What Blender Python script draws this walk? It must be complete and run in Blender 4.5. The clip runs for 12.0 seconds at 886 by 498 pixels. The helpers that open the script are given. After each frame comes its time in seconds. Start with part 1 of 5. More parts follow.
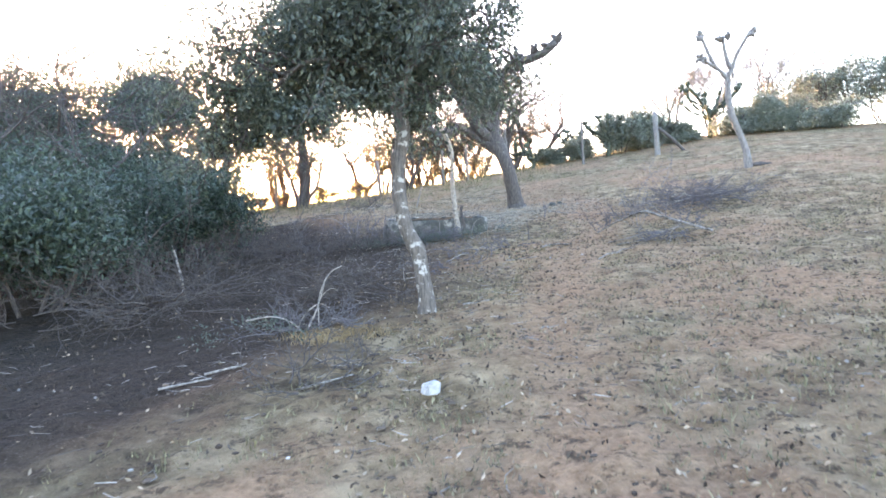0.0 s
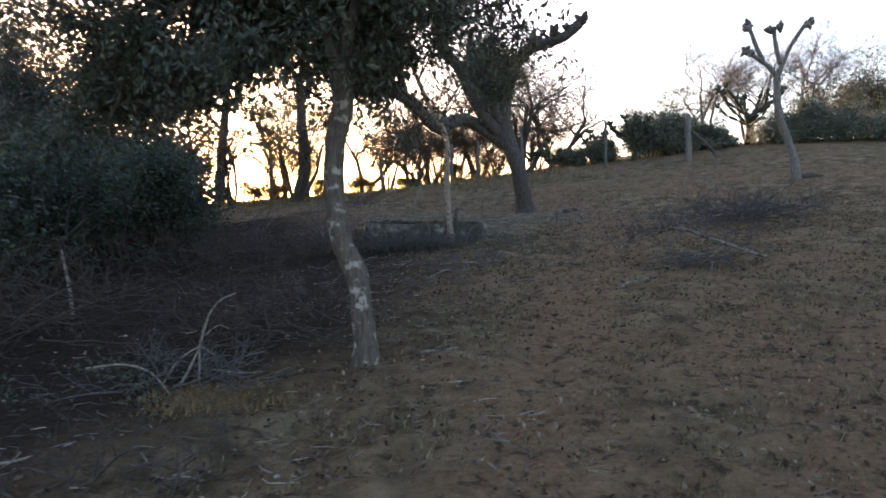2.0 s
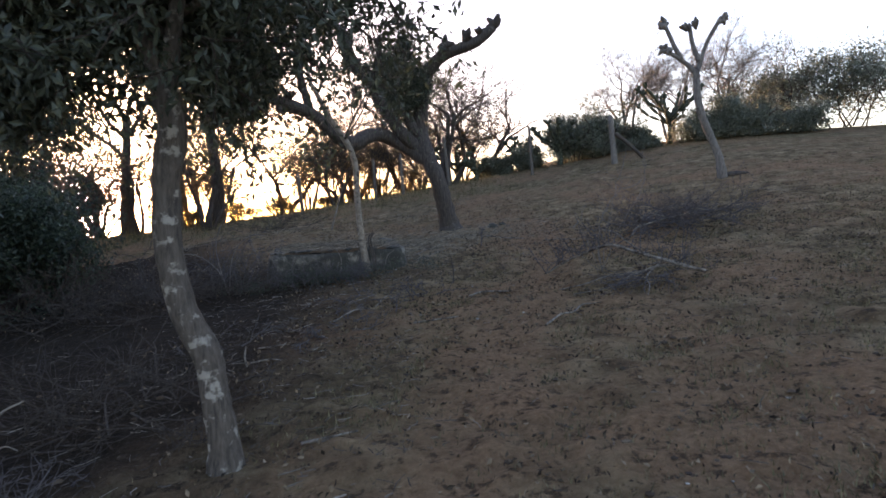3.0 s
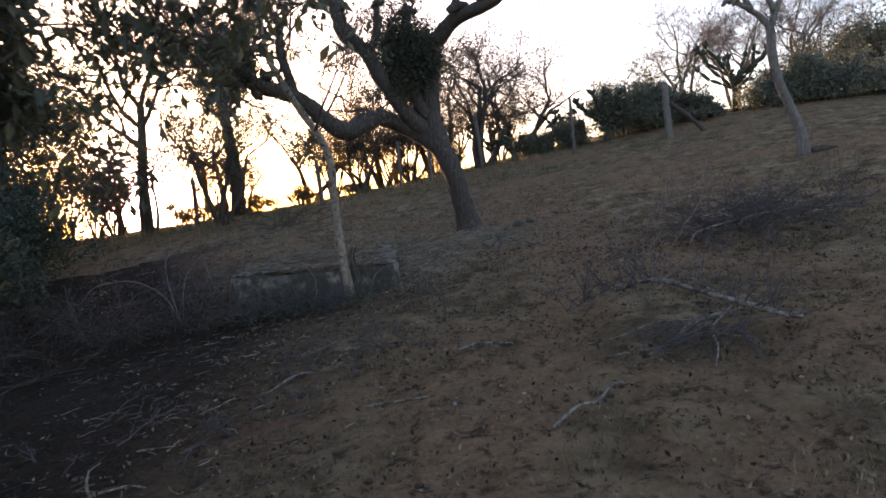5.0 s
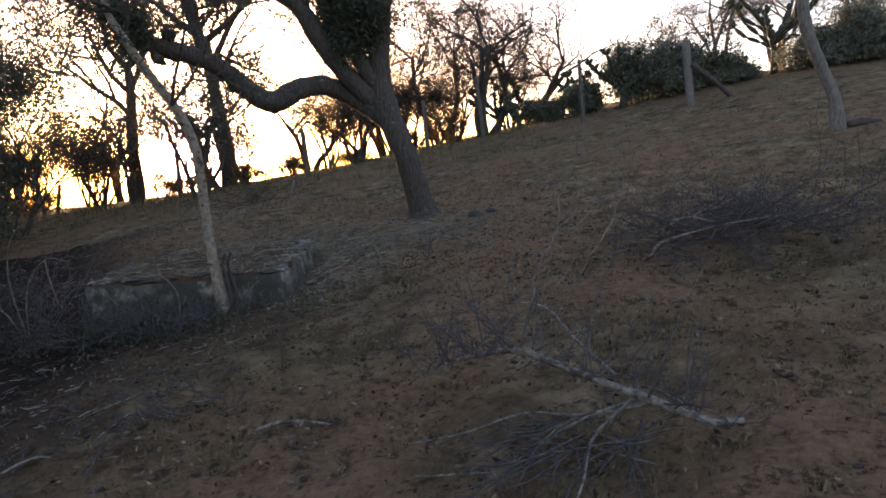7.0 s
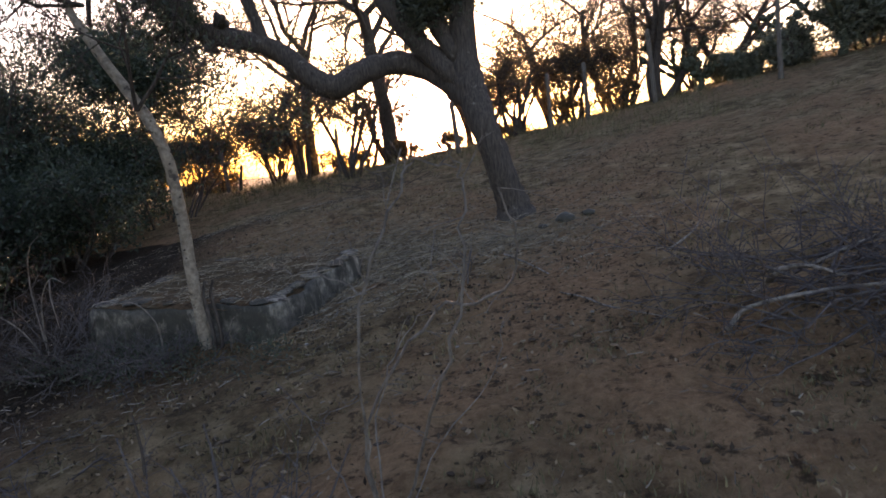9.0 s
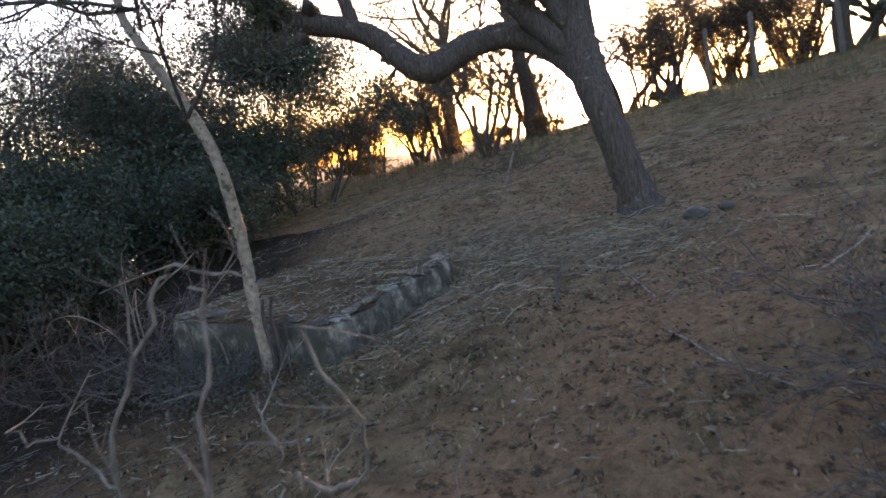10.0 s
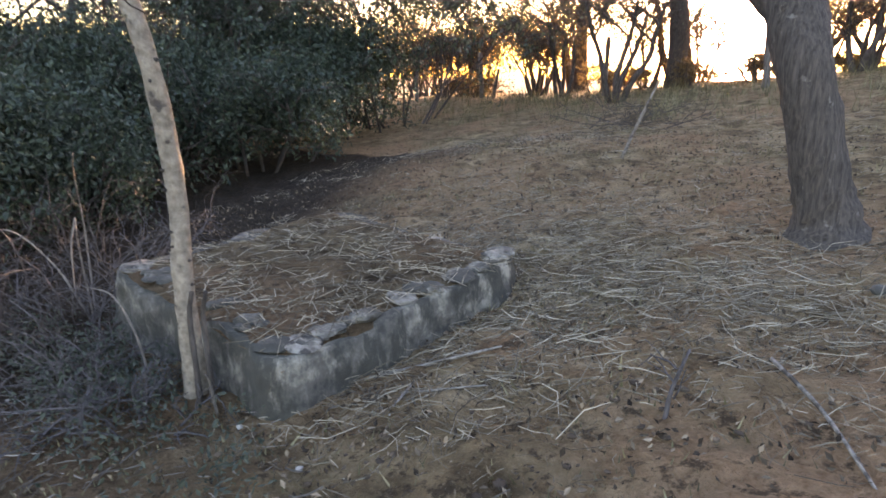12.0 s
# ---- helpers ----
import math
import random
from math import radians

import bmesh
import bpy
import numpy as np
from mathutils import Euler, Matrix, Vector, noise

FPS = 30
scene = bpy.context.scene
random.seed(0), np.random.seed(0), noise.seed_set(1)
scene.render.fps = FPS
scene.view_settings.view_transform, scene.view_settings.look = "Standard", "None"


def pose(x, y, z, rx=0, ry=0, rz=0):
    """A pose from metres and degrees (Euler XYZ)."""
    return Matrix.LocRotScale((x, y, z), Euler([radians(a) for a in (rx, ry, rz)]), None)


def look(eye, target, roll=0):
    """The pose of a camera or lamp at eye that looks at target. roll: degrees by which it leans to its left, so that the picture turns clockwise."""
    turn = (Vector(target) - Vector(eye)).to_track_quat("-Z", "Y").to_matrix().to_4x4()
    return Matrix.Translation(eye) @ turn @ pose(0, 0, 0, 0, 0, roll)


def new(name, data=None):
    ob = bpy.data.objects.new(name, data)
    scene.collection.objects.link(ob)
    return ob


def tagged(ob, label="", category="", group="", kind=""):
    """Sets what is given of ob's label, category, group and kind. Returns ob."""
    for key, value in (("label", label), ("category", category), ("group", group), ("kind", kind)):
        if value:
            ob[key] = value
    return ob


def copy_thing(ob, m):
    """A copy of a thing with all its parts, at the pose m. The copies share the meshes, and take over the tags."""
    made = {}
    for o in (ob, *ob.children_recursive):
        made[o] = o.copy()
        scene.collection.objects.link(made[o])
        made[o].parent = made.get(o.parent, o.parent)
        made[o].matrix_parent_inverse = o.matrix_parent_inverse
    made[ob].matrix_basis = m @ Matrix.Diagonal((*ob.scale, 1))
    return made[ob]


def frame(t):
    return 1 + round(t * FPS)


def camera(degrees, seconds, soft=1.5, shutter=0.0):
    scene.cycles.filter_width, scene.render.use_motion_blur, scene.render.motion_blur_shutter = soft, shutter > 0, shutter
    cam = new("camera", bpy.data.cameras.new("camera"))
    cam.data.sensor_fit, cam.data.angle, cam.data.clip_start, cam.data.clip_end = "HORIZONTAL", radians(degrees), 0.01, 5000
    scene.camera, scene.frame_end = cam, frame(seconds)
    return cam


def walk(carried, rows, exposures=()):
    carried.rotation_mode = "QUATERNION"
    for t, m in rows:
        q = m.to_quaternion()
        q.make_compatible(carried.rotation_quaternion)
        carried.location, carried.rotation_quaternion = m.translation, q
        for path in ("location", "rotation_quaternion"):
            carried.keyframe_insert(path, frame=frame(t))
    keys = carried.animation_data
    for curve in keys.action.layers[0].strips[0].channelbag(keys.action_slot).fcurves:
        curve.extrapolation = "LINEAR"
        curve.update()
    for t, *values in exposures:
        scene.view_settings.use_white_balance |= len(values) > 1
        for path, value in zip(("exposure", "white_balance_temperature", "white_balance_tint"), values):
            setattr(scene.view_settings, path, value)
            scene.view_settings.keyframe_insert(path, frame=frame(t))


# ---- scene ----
cam = camera(68.5, 12.0, soft=1.6, shutter=0.2)
PATH = [
    (0, (0.029, -0.076, 1.482), (0.028, 1.922, 1.401), -2.4),
    (0.5, (0.161, 0.553, 1.534), (0.091, 2.552, 1.5), -0.6),
    (1, (0.269, 0.892, 1.56), (0.197, 2.887, 1.453), -2.7),
    (1.5, (0.394, 1.383, 1.603), (0.22, 3.375, 1.535), -4.1),
    (2, (0.479, 1.844, 1.577), (0.423, 3.841, 1.492), 0.4),
    (2.5, (0.663, 2.378, 1.661), (0.841, 4.37, 1.654), -1.6),
    (2.7, (0.704, 2.531, 1.705), (0.852, 4.524, 1.643), -3.4),
    (4.3, (1.269, 4.09, 2.087), (1.319, 6.09, 2.055), -1.2),
    (4.5, (1.31, 4.252, 2.121), (1.379, 6.246, 1.984), -1.7),
    (5, (1.54, 4.735, 2.151), (1.504, 6.73, 2.023), -4.9),
    (5.5, (1.741, 5.187, 2.18), (1.64, 7.183, 2.123), -1.9),
    (6, (2.062, 5.578, 2.266), (2.081, 7.574, 2.143), -4.6),
    (6.5, (2.517, 6.047, 2.314), (2.406, 8.035, 2.125), -6.6),
    (6.7, (2.664, 6.179, 2.332), (2.508, 8.161, 2.112), -5.2),
    (8.3, (3.761, 7.605, 2.398), (3.473, 9.569, 2.157), -4.9),
    (8.5, (3.858, 7.808, 2.433), (3.493, 9.767, 2.263), -4.7),
    (9, (4.108, 8.286, 2.561), (3.286, 10.087, 2.271), -6.0),
    (9.5, (4.168, 8.911, 2.602), (3.267, 10.666, 2.271), -4.6),
    (9.8, (4.318, 9.11, 2.618), (3.234, 10.77, 2.35), -4.0),
    (10, (4.263, 9.333, 2.67), (3.013, 10.861, 2.353), -8.8),
    (10.5, (4.127, 9.791, 2.701), (2.723, 11.187, 2.412), -4.5),
    (11, (3.935, 10.275, 2.746), (2.608, 11.762, 2.58), -6.8),
    (11.5, (3.571, 10.654, 2.786), (2.101, 11.966, 2.445), -3.8),
    (12, (3.194, 11.016, 2.737), (1.745, 12.292, 2.213), 0.5),
]
walk(cam, [(t, look(eye, target, roll)) for t, eye, target, roll in PATH], [(0, 5.45, 6950, 32), (0.5, 4.9, 7050, 32), (1.0, 4.25, 7100, 32), (1.5, 3.55, 7150, 32), (2.0, 3.2, 7250, 32), (2.5, 3.2, 7250, 34), (4.5, 2.5, 7500, 37), (5.0, 2.85, 7400, 36), (5.5, 3.25, 7350, 36), (6.5, 2.75, 7550, 37), (8.5, 3.2, 7750, 39), (9.0, 2.85, 7750, 39), (9.5, 3.4, 7650, 39), (10.0, 3.4, 7350, 35), (10.5, 3.95, 7200, 31), (11.0, 4.05, 7150, 30), (11.5, 4.1, 7300, 32), (12.0, 4.4, 8000, 37)])

# ---------------------------------------------------------------- world, sun
SUN_AZ, SUN_EL = radians(-25.3), radians(3.5)
world = bpy.data.worlds.new("world")
scene.world = world
world.use_nodes = True
wn = world.node_tree.nodes
sky = wn.new("ShaderNodeTexSky")
sky.sky_type = "NISHITA"
sky.sun_disc = False
sky.sun_elevation, sky.sun_rotation = SUN_EL, SUN_AZ
sky.altitude, sky.air_density, sky.dust_density, sky.ozone_density = 600, 1.0, 3.0, 2.0
world.node_tree.links.new(sky.outputs[0], wn["Background"].inputs[0])
wn["Background"].inputs[1].default_value = 0.15
sun_way = Vector((math.sin(SUN_AZ) * math.cos(SUN_EL), math.cos(SUN_AZ) * math.cos(SUN_EL), math.sin(SUN_EL)))
sun_data = bpy.data.lights.new("sun", "SUN")
sun_data.energy, sun_data.angle, sun_data.color = 2.0, radians(0.6), (1.0, 0.72, 0.42)
sun = new("sun", sun_data)
sun.matrix_world = look(sun_way * 100, (0, 0, 0))


# ---------------------------------------------------------------- materials
def node_mat(name, build):
    m = bpy.data.materials.new(name)
    m.use_nodes = True
    t = m.node_tree
    build(t, t.nodes, t.links, t.nodes["Principled BSDF"])
    return m


def coords(n, l, scale=(1, 1, 1), space="Object"):
    c, mp = n.new("ShaderNodeTexCoord"), n.new("ShaderNodeMapping")
    mp.inputs["Scale"].default_value = scale
    l.new(c.outputs[space], mp.inputs[0])
    return mp.outputs[0]


def noise_tex(n, l, vec, scale, detail=6, rough=0.6):
    x = n.new("ShaderNodeTexNoise")
    x.inputs["Scale"].default_value, x.inputs["Detail"].default_value, x.inputs["Roughness"].default_value = scale, detail, rough
    l.new(vec, x.inputs["Vector"])
    return x.outputs["Fac"]


def ramp(n, l, fac, stops):
    r = n.new("ShaderNodeValToRGB")
    while len(r.color_ramp.elements) < len(stops):
        r.color_ramp.elements.new(0.5)
    for e, (p, c) in zip(r.color_ramp.elements, stops):
        e.position, e.color = p, (*c, 1)
    l.new(fac, r.inputs[0])
    return r.outputs[0]


def mix(n, l, fac, a, b):
    m = n.new("ShaderNodeMix")
    m.data_type = "RGBA"
    for v, s in ((fac, m.inputs[0]), (a, m.inputs[6]), (b, m.inputs[7])):
        if isinstance(v, (int, float)):
            s.default_value = v
        elif isinstance(v, tuple):
            s.default_value = (*v, 1)
        else:
            l.new(v, s)
    return m.outputs[2]


def bump(n, l, bsdf, height, strength, distance):
    b = n.new("ShaderNodeBump")
    b.inputs["Strength"].default_value, b.inputs["Distance"].default_value = strength, distance
    l.new(height, b.inputs["Height"])
    l.new(b.outputs[0], bsdf.inputs["Normal"])


def bark(name, dark, light, patch=None, cover=0.5, stretch=(14, 14, 3)):
    """Rough bark with fissures along the stem and, where given, pale lichen patches."""
    def build(t, n, l, p):
        v = coords(n, l)
        g = noise_tex(n, l, coords(n, l, stretch), 3.0, 8, 0.65)
        c = ramp(n, l, g, [(0.32, dark), (0.68, light)])
        if patch:
            f = ramp(n, l, noise_tex(n, l, v, 11, 5, 0.6), [(cover, (0, 0, 0)), (cover + 0.08, (1, 1, 1))])
            c = mix(n, l, f, c, patch)
        l.new(c, p.inputs["Base Color"])
        p.inputs["Roughness"].default_value = 0.92
        p.inputs["Specular IOR Level"].default_value = 0.2
        bump(n, l, p, g, 0.9, 0.02)
    return node_mat(name, build)


def leafy(name, a, b, through_share=0.35):
    """Leaf surface; each leaf takes its own shade, and lets part of the light through."""
    def build(t, n, l, p):
        g = n.new("ShaderNodeNewGeometry")
        c = ramp(n, l, g.outputs["Random Per Island"], [(0.0, a), (1.0, b)])
        l.new(c, p.inputs["Base Color"])
        p.inputs["Roughness"].default_value = 0.55
        tr, mx = n.new("ShaderNodeBsdfTranslucent"), n.new("ShaderNodeMixShader")
        l.new(c, tr.inputs[0])
        mx.inputs[0].default_value = through_share
        l.new(p.outputs[0], mx.inputs[1])
        l.new(tr.outputs[0], mx.inputs[2])
        l.new(mx.outputs[0], n["Material Output"].inputs[0])
    return node_mat(name, build)


def island(name, a, b, rough=0.9):
    """Small dry matter: every piece its own shade between a and b."""
    def build(t, n, l, p):
        g = n.new("ShaderNodeNewGeometry")
        l.new(ramp(n, l, g.outputs["Random Per Island"], [(0.0, a), (0.7, tuple(i * 0.65 + j * 0.35 for i, j in zip(a, b))), (1.0, b)]), p.inputs["Base Color"])
        p.inputs["Roughness"].default_value = rough
        p.inputs["Specular IOR Level"].default_value = 0.2
    return node_mat(name, build)


def soil_build(t, n, l, p):
    v = coords(n, l)
    big = noise_tex(n, l, v, 0.55, 4, 0.6)
    mid = noise_tex(n, l, v, 3.2, 8, 0.7)
    fine = noise_tex(n, l, v, 22, 6, 0.7)
    grit = noise_tex(n, l, v, 90, 3, 0.6)
    grass = ramp(n, l, mid, [(0.35, (0.078, 0.056, 0.031)), (0.5, (0.205, 0.15, 0.083)), (0.66, (0.38, 0.29, 0.172))])
    bare = ramp(n, l, fine, [(0.3, (0.16, 0.089, 0.048)), (0.7, (0.41, 0.255, 0.148))])
    c = mix(n, l, ramp(n, l, big, [(0.42, (0, 0, 0)), (0.6, (0.8, 0.8, 0.8))]), grass, bare)
    clod = noise_tex(n, l, v, 8.5, 5, 0.75)
    at = n.new("ShaderNodeAttribute")
    at.attribute_name = "trail"
    c = mix(n, l, at.outputs["Fac"], c, bare)
    # Dark floor: leaf litter colour with the shade of the thicket painted in
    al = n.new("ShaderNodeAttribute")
    al.attribute_name = "mould_shade"
    mould_shade = ramp(n, l, fine, [(0.3, (0.01, 0.0085, 0.007)), (0.7, (0.036, 0.029, 0.022))])
    c = mix(n, l, al.outputs["Fac"], c, mould_shade)
    # Dark specks and small shadows painted into the hollows between clods
    c = mix(n, l, ramp(n, l, clod, [(0.37, (0.85, 0.85, 0.85)), (0.46, (0, 0, 0))]), c, (0.045, 0.032, 0.021))
    c = mix(n, l, ramp(n, l, grit, [(0.60, (0, 0, 0)), (0.72, (0.3, 0.3, 0.3))]), c, (0.36, 0.30, 0.22))
    l.new(c, p.inputs["Base Color"])
    p.inputs["Roughness"].default_value = 1.0
    p.inputs["Specular IOR Level"].default_value = 0.1
    ad = n.new("ShaderNodeMath")
    ad.operation = "ADD"
    l.new(fine, ad.inputs[0])
    l.new(clod, ad.inputs[1])
    bump(n, l, p, ad.outputs[0], 1.0, 0.09)


def concrete_build(t, n, l, p):
    v = coords(n, l)
    a = noise_tex(n, l, v, 4.5, 8, 0.7)
    b = noise_tex(n, l, coords(n, l, (2.2, 2.2, 1.0)), 2.0, 6, 0.7)
    c = ramp(n, l, a, [(0.36, (0.04, 0.037, 0.031)), (0.5, (0.12, 0.11, 0.088)), (0.63, (0.32, 0.29, 0.23))])
    c = mix(n, l, ramp(n, l, b, [(0.43, (0, 0, 0)), (0.53, (0.9, 0.9, 0.9))]), c, (0.035, 0.034, 0.026))
    l.new(c, p.inputs["Base Color"])
    p.inputs["Roughness"].default_value = 0.95
    bump(n, l, p, a, 0.8, 0.03)


SOIL = node_mat("dry_soil", soil_build)
CONCRETE = node_mat("weathered_concrete", concrete_build)
BARK_LICHEN = bark("lichen_bark", (0.05, 0.042, 0.035), (0.15, 0.125, 0.10), (0.33, 0.30, 0.25), 0.55)
BARK_BIG = bark("furrowed_bark", (0.035, 0.03, 0.026), (0.115, 0.096, 0.08), (0.17, 0.155, 0.13), 0.62, (18, 18, 2.5))
BARK_PALE = bark("smooth_pale_bark", (0.15, 0.12, 0.09), (0.36, 0.30, 0.225), (0.085, 0.07, 0.058), 0.6, (8, 8, 8))
BARK_GREY = bark("grey_bark", (0.09, 0.08, 0.07), (0.24, 0.215, 0.185), (0.08, 0.07, 0.06), 0.66)
BARK_DARK = bark("dark_twig_bark", (0.035, 0.03, 0.026), (0.11, 0.09, 0.075))
DEAD_WOOD = bark("bleached_dead_wood", (0.09, 0.078, 0.066), (0.34, 0.30, 0.25), (0.075, 0.062, 0.05), 0.54, (10, 10, 10))
TWIG_GREY = bark("grey_dead_twig", (0.045, 0.04, 0.039), (0.15, 0.135, 0.13))
POST_WOOD = bark("weathered_post_wood", (0.06, 0.052, 0.045), (0.18, 0.16, 0.135), None, 0.5, (20, 20, 2))
LEAF_OAK = leafy("grey_green_leaf", (0.032, 0.042, 0.028), (0.09, 0.105, 0.065))
LEAF_DARK = leafy("dark_green_leaf", (0.016, 0.03, 0.019), (0.05, 0.075, 0.04), 0.2)
# Ridge foliage, paled and greyed: distance haze is put into the leaf colour
LEAF_HAZED = leafy("hazed_ridge_leaf", (0.085, 0.10, 0.07), (0.20, 0.22, 0.16))
LEAF_OLIVE = leafy("olive_leaf", (0.05, 0.065, 0.025), (0.13, 0.14, 0.05))
LEAF_DRY = leafy("half_dry_leaf", (0.09, 0.062, 0.03), (0.18, 0.13, 0.06), 0.5)
CACTUS_SKIN = bark("cactus_skin", (0.035, 0.042, 0.03), (0.08, 0.09, 0.06), None, 0.5, (6, 6, 6))
STRAW = island("dry_straw", (0.055, 0.043, 0.03), (0.45, 0.385, 0.285))
TAWNY = island("tawny_dry_grass", (0.13, 0.085, 0.04), (0.36, 0.25, 0.13))
GRASS = island("dry_grass", (0.08, 0.07, 0.035), (0.30, 0.25, 0.135))
OLIVE_GRASS = island("olive_grass", (0.06, 0.058, 0.03), (0.19, 0.17, 0.095))
LITTER = island("leaf_litter", (0.02, 0.014, 0.01), (0.30, 0.225, 0.15))
TWIGLETS = island("fallen_twigs", (0.05, 0.042, 0.036), (0.30, 0.26, 0.215))
STONE = island("pale_stone", (0.14, 0.125, 0.105), (0.40, 0.37, 0.32))
PALE_SLAB = bark("pale_mortar", (0.07, 0.064, 0.052), (0.29, 0.265, 0.22), (0.05, 0.046, 0.04), 0.52, (5, 5, 5))
WHITE_STONE = bark("white_stone", (0.2, 0.19, 0.18), (0.42, 0.40, 0.37), None, 0.5, (6, 6, 6))
GREEN_WEED = leafy("dull_green_weed", (0.03, 0.042, 0.03), (0.085, 0.10, 0.065))


# ---------------------------------------------------------------- mesh tools
rng = np.random.default_rng(7)


class Geo:
    """Collects vertices and faces of one mesh."""
    def __init__(self):
        self.v, self.quads, self.tris, self.count, self.twigs = [], [], [], 0, {}

    def push(self, verts, quads=None, tris=None):
        self.v.append(np.asarray(verts, float))
        if quads is not None and len(quads):
            self.quads.append(np.asarray(quads) + self.count)
        if tris is not None and len(tris):
            self.tris.append(np.asarray(tris) + self.count)
        self.count += len(verts)

    def add(self, verts, faces):
        self.push(verts, [f for f in faces if len(f) == 4], [f for f in faces if len(f) == 3])

    def mesh(self, name, material, smooth=True):
        thin_tubes(self)
        me = bpy.data.meshes.new(name)
        v = np.concatenate(self.v).astype(np.float32)
        q = np.concatenate(self.quads) if self.quads else np.zeros((0, 4), int)
        t = np.concatenate(self.tris) if self.tris else np.zeros((0, 3), int)
        loops = np.concatenate([q.ravel(), t.ravel()]).astype(np.int32)
        starts = np.concatenate([np.arange(len(q)) * 4, len(q) * 4 + np.arange(len(t)) * 3]).astype(np.int32)
        me.vertices.add(len(v))
        me.vertices.foreach_set("co", v.ravel())
        me.loops.add(len(loops))
        me.loops.foreach_set("vertex_index", loops)
        me.polygons.add(len(starts))
        me.polygons.foreach_set("loop_start", starts)
        me.polygons.foreach_set("use_smooth", np.full(len(starts), smooth))
        me.materials.append(material)
        me.update(calc_edges=True)
        me.validate()
        return me


def part(name, geo, material, parent, label="", kind="", smooth=True):
    """One mesh object under a thing; geometry is given in the thing's own coordinates."""
    ob = new(name, geo.mesh(name, material, smooth))
    ob.parent = parent
    return tagged(ob, label=label, kind=kind)


def thing(name, place, label, category, group="", kind=""):
    ob = new(name)
    ob.empty_display_size = 0.2
    ob.location = place
    return tagged(ob, label, category, group, kind)


def curve_pts(pts, per=4):
    """A smooth line through the points."""
    p = np.asarray(pts, float)
    if len(p) < 3:
        return p
    q = np.vstack([2 * p[0] - p[1], p, 2 * p[-1] - p[-2]])
    out = []
    for i in range(1, len(q) - 2):
        for s in np.linspace(0, 1, per, endpoint=False):
            a, b, c, d = q[i - 1:i + 3]
            out.append(0.5 * (2 * b + (c - a) * s + (2 * a - 5 * b + 4 * c - d) * s * s + (3 * b - a - 3 * c + d) * s ** 3))
    out.append(p[-1])
    return np.array(out)


TUBE_FACES = {}


def tube_faces(n, sides):
    if (n, sides) not in TUBE_FACES:
        i, j = np.meshgrid(np.arange(n - 1), np.arange(sides), indexing="ij")
        k = (j + 1) % sides
        q = np.stack([i * sides + j, i * sides + k, (i + 1) * sides + k, (i + 1) * sides + j], -1).reshape(-1, 4)
        j = np.arange(sides)
        k = (j + 1) % sides
        t = np.concatenate([np.stack([k, j, np.full(sides, n * sides)], -1), np.stack([(n - 1) * sides + j, (n - 1) * sides + k, np.full(sides, n * sides + 1)], -1)])
        TUBE_FACES[(n, sides)] = (q, t)
    return TUBE_FACES[(n, sides)]


def tube(geo, pts, r, sides=6, rough=0.0):
    """A tapering round stem along pts; r: radii at even steps."""
    p = np.asarray(pts, float)
    n = len(p)
    rad = np.interp(np.linspace(0, 1, n), np.linspace(0, 1, len(r)), r)
    tan = np.gradient(p, axis=0)
    tan /= np.linalg.norm(tan, axis=1)[:, None] + 1e-9
    up = np.array((0.31, 0.87, 0.38))
    a = np.cross(tan, up)
    a /= np.linalg.norm(a, axis=1)[:, None] + 1e-9
    b = np.cross(tan, a)
    th = np.linspace(0, 2 * np.pi, sides, endpoint=False)
    rr = rad[:, None] * (1 + rough * rng.normal(size=(n, sides)))
    ring = p[:, None] + rr[..., None] * (np.cos(th)[None, :, None] * a[:, None] + np.sin(th)[None, :, None] * b[:, None])
    v = np.vstack([ring.reshape(-1, 3), p[:1], p[-1:] + tan[-1:] * rad[-1]])
    geo.push(v, *tube_faces(n, sides))


def leaves(geo, centres, size, droop=0.3, ratio=0.42, spread=0.35):
    """Small pointed leaves, each a folded blade of two faces."""
    c = np.asarray(centres, float)
    n = len(c)
    d = rng.normal(size=(n, 3))
    d[:, 2] -= droop * 2
    d /= np.linalg.norm(d, axis=1)[:, None]
    s = np.cross(d, rng.normal(size=(n, 3)))
    s /= np.linalg.norm(s, axis=1)[:, None] + 1e-9
    nn = np.cross(d, s)
    ln = size * rng.uniform(0.6, 1.3, n)[:, None]
    w = ln * ratio * 0.5
    a = c
    tip = c + d * ln
    mid = c + d * ln * 0.5 - nn * w * spread
    v = np.stack([a, mid + s * w, tip, mid - s * w], 1).reshape(-1, 3)
    geo.push(v, np.arange(4 * n).reshape(-1, 4))


def unit(v):
    v = np.asarray(v, float)
    return v / (np.linalg.norm(v) + 1e-9)


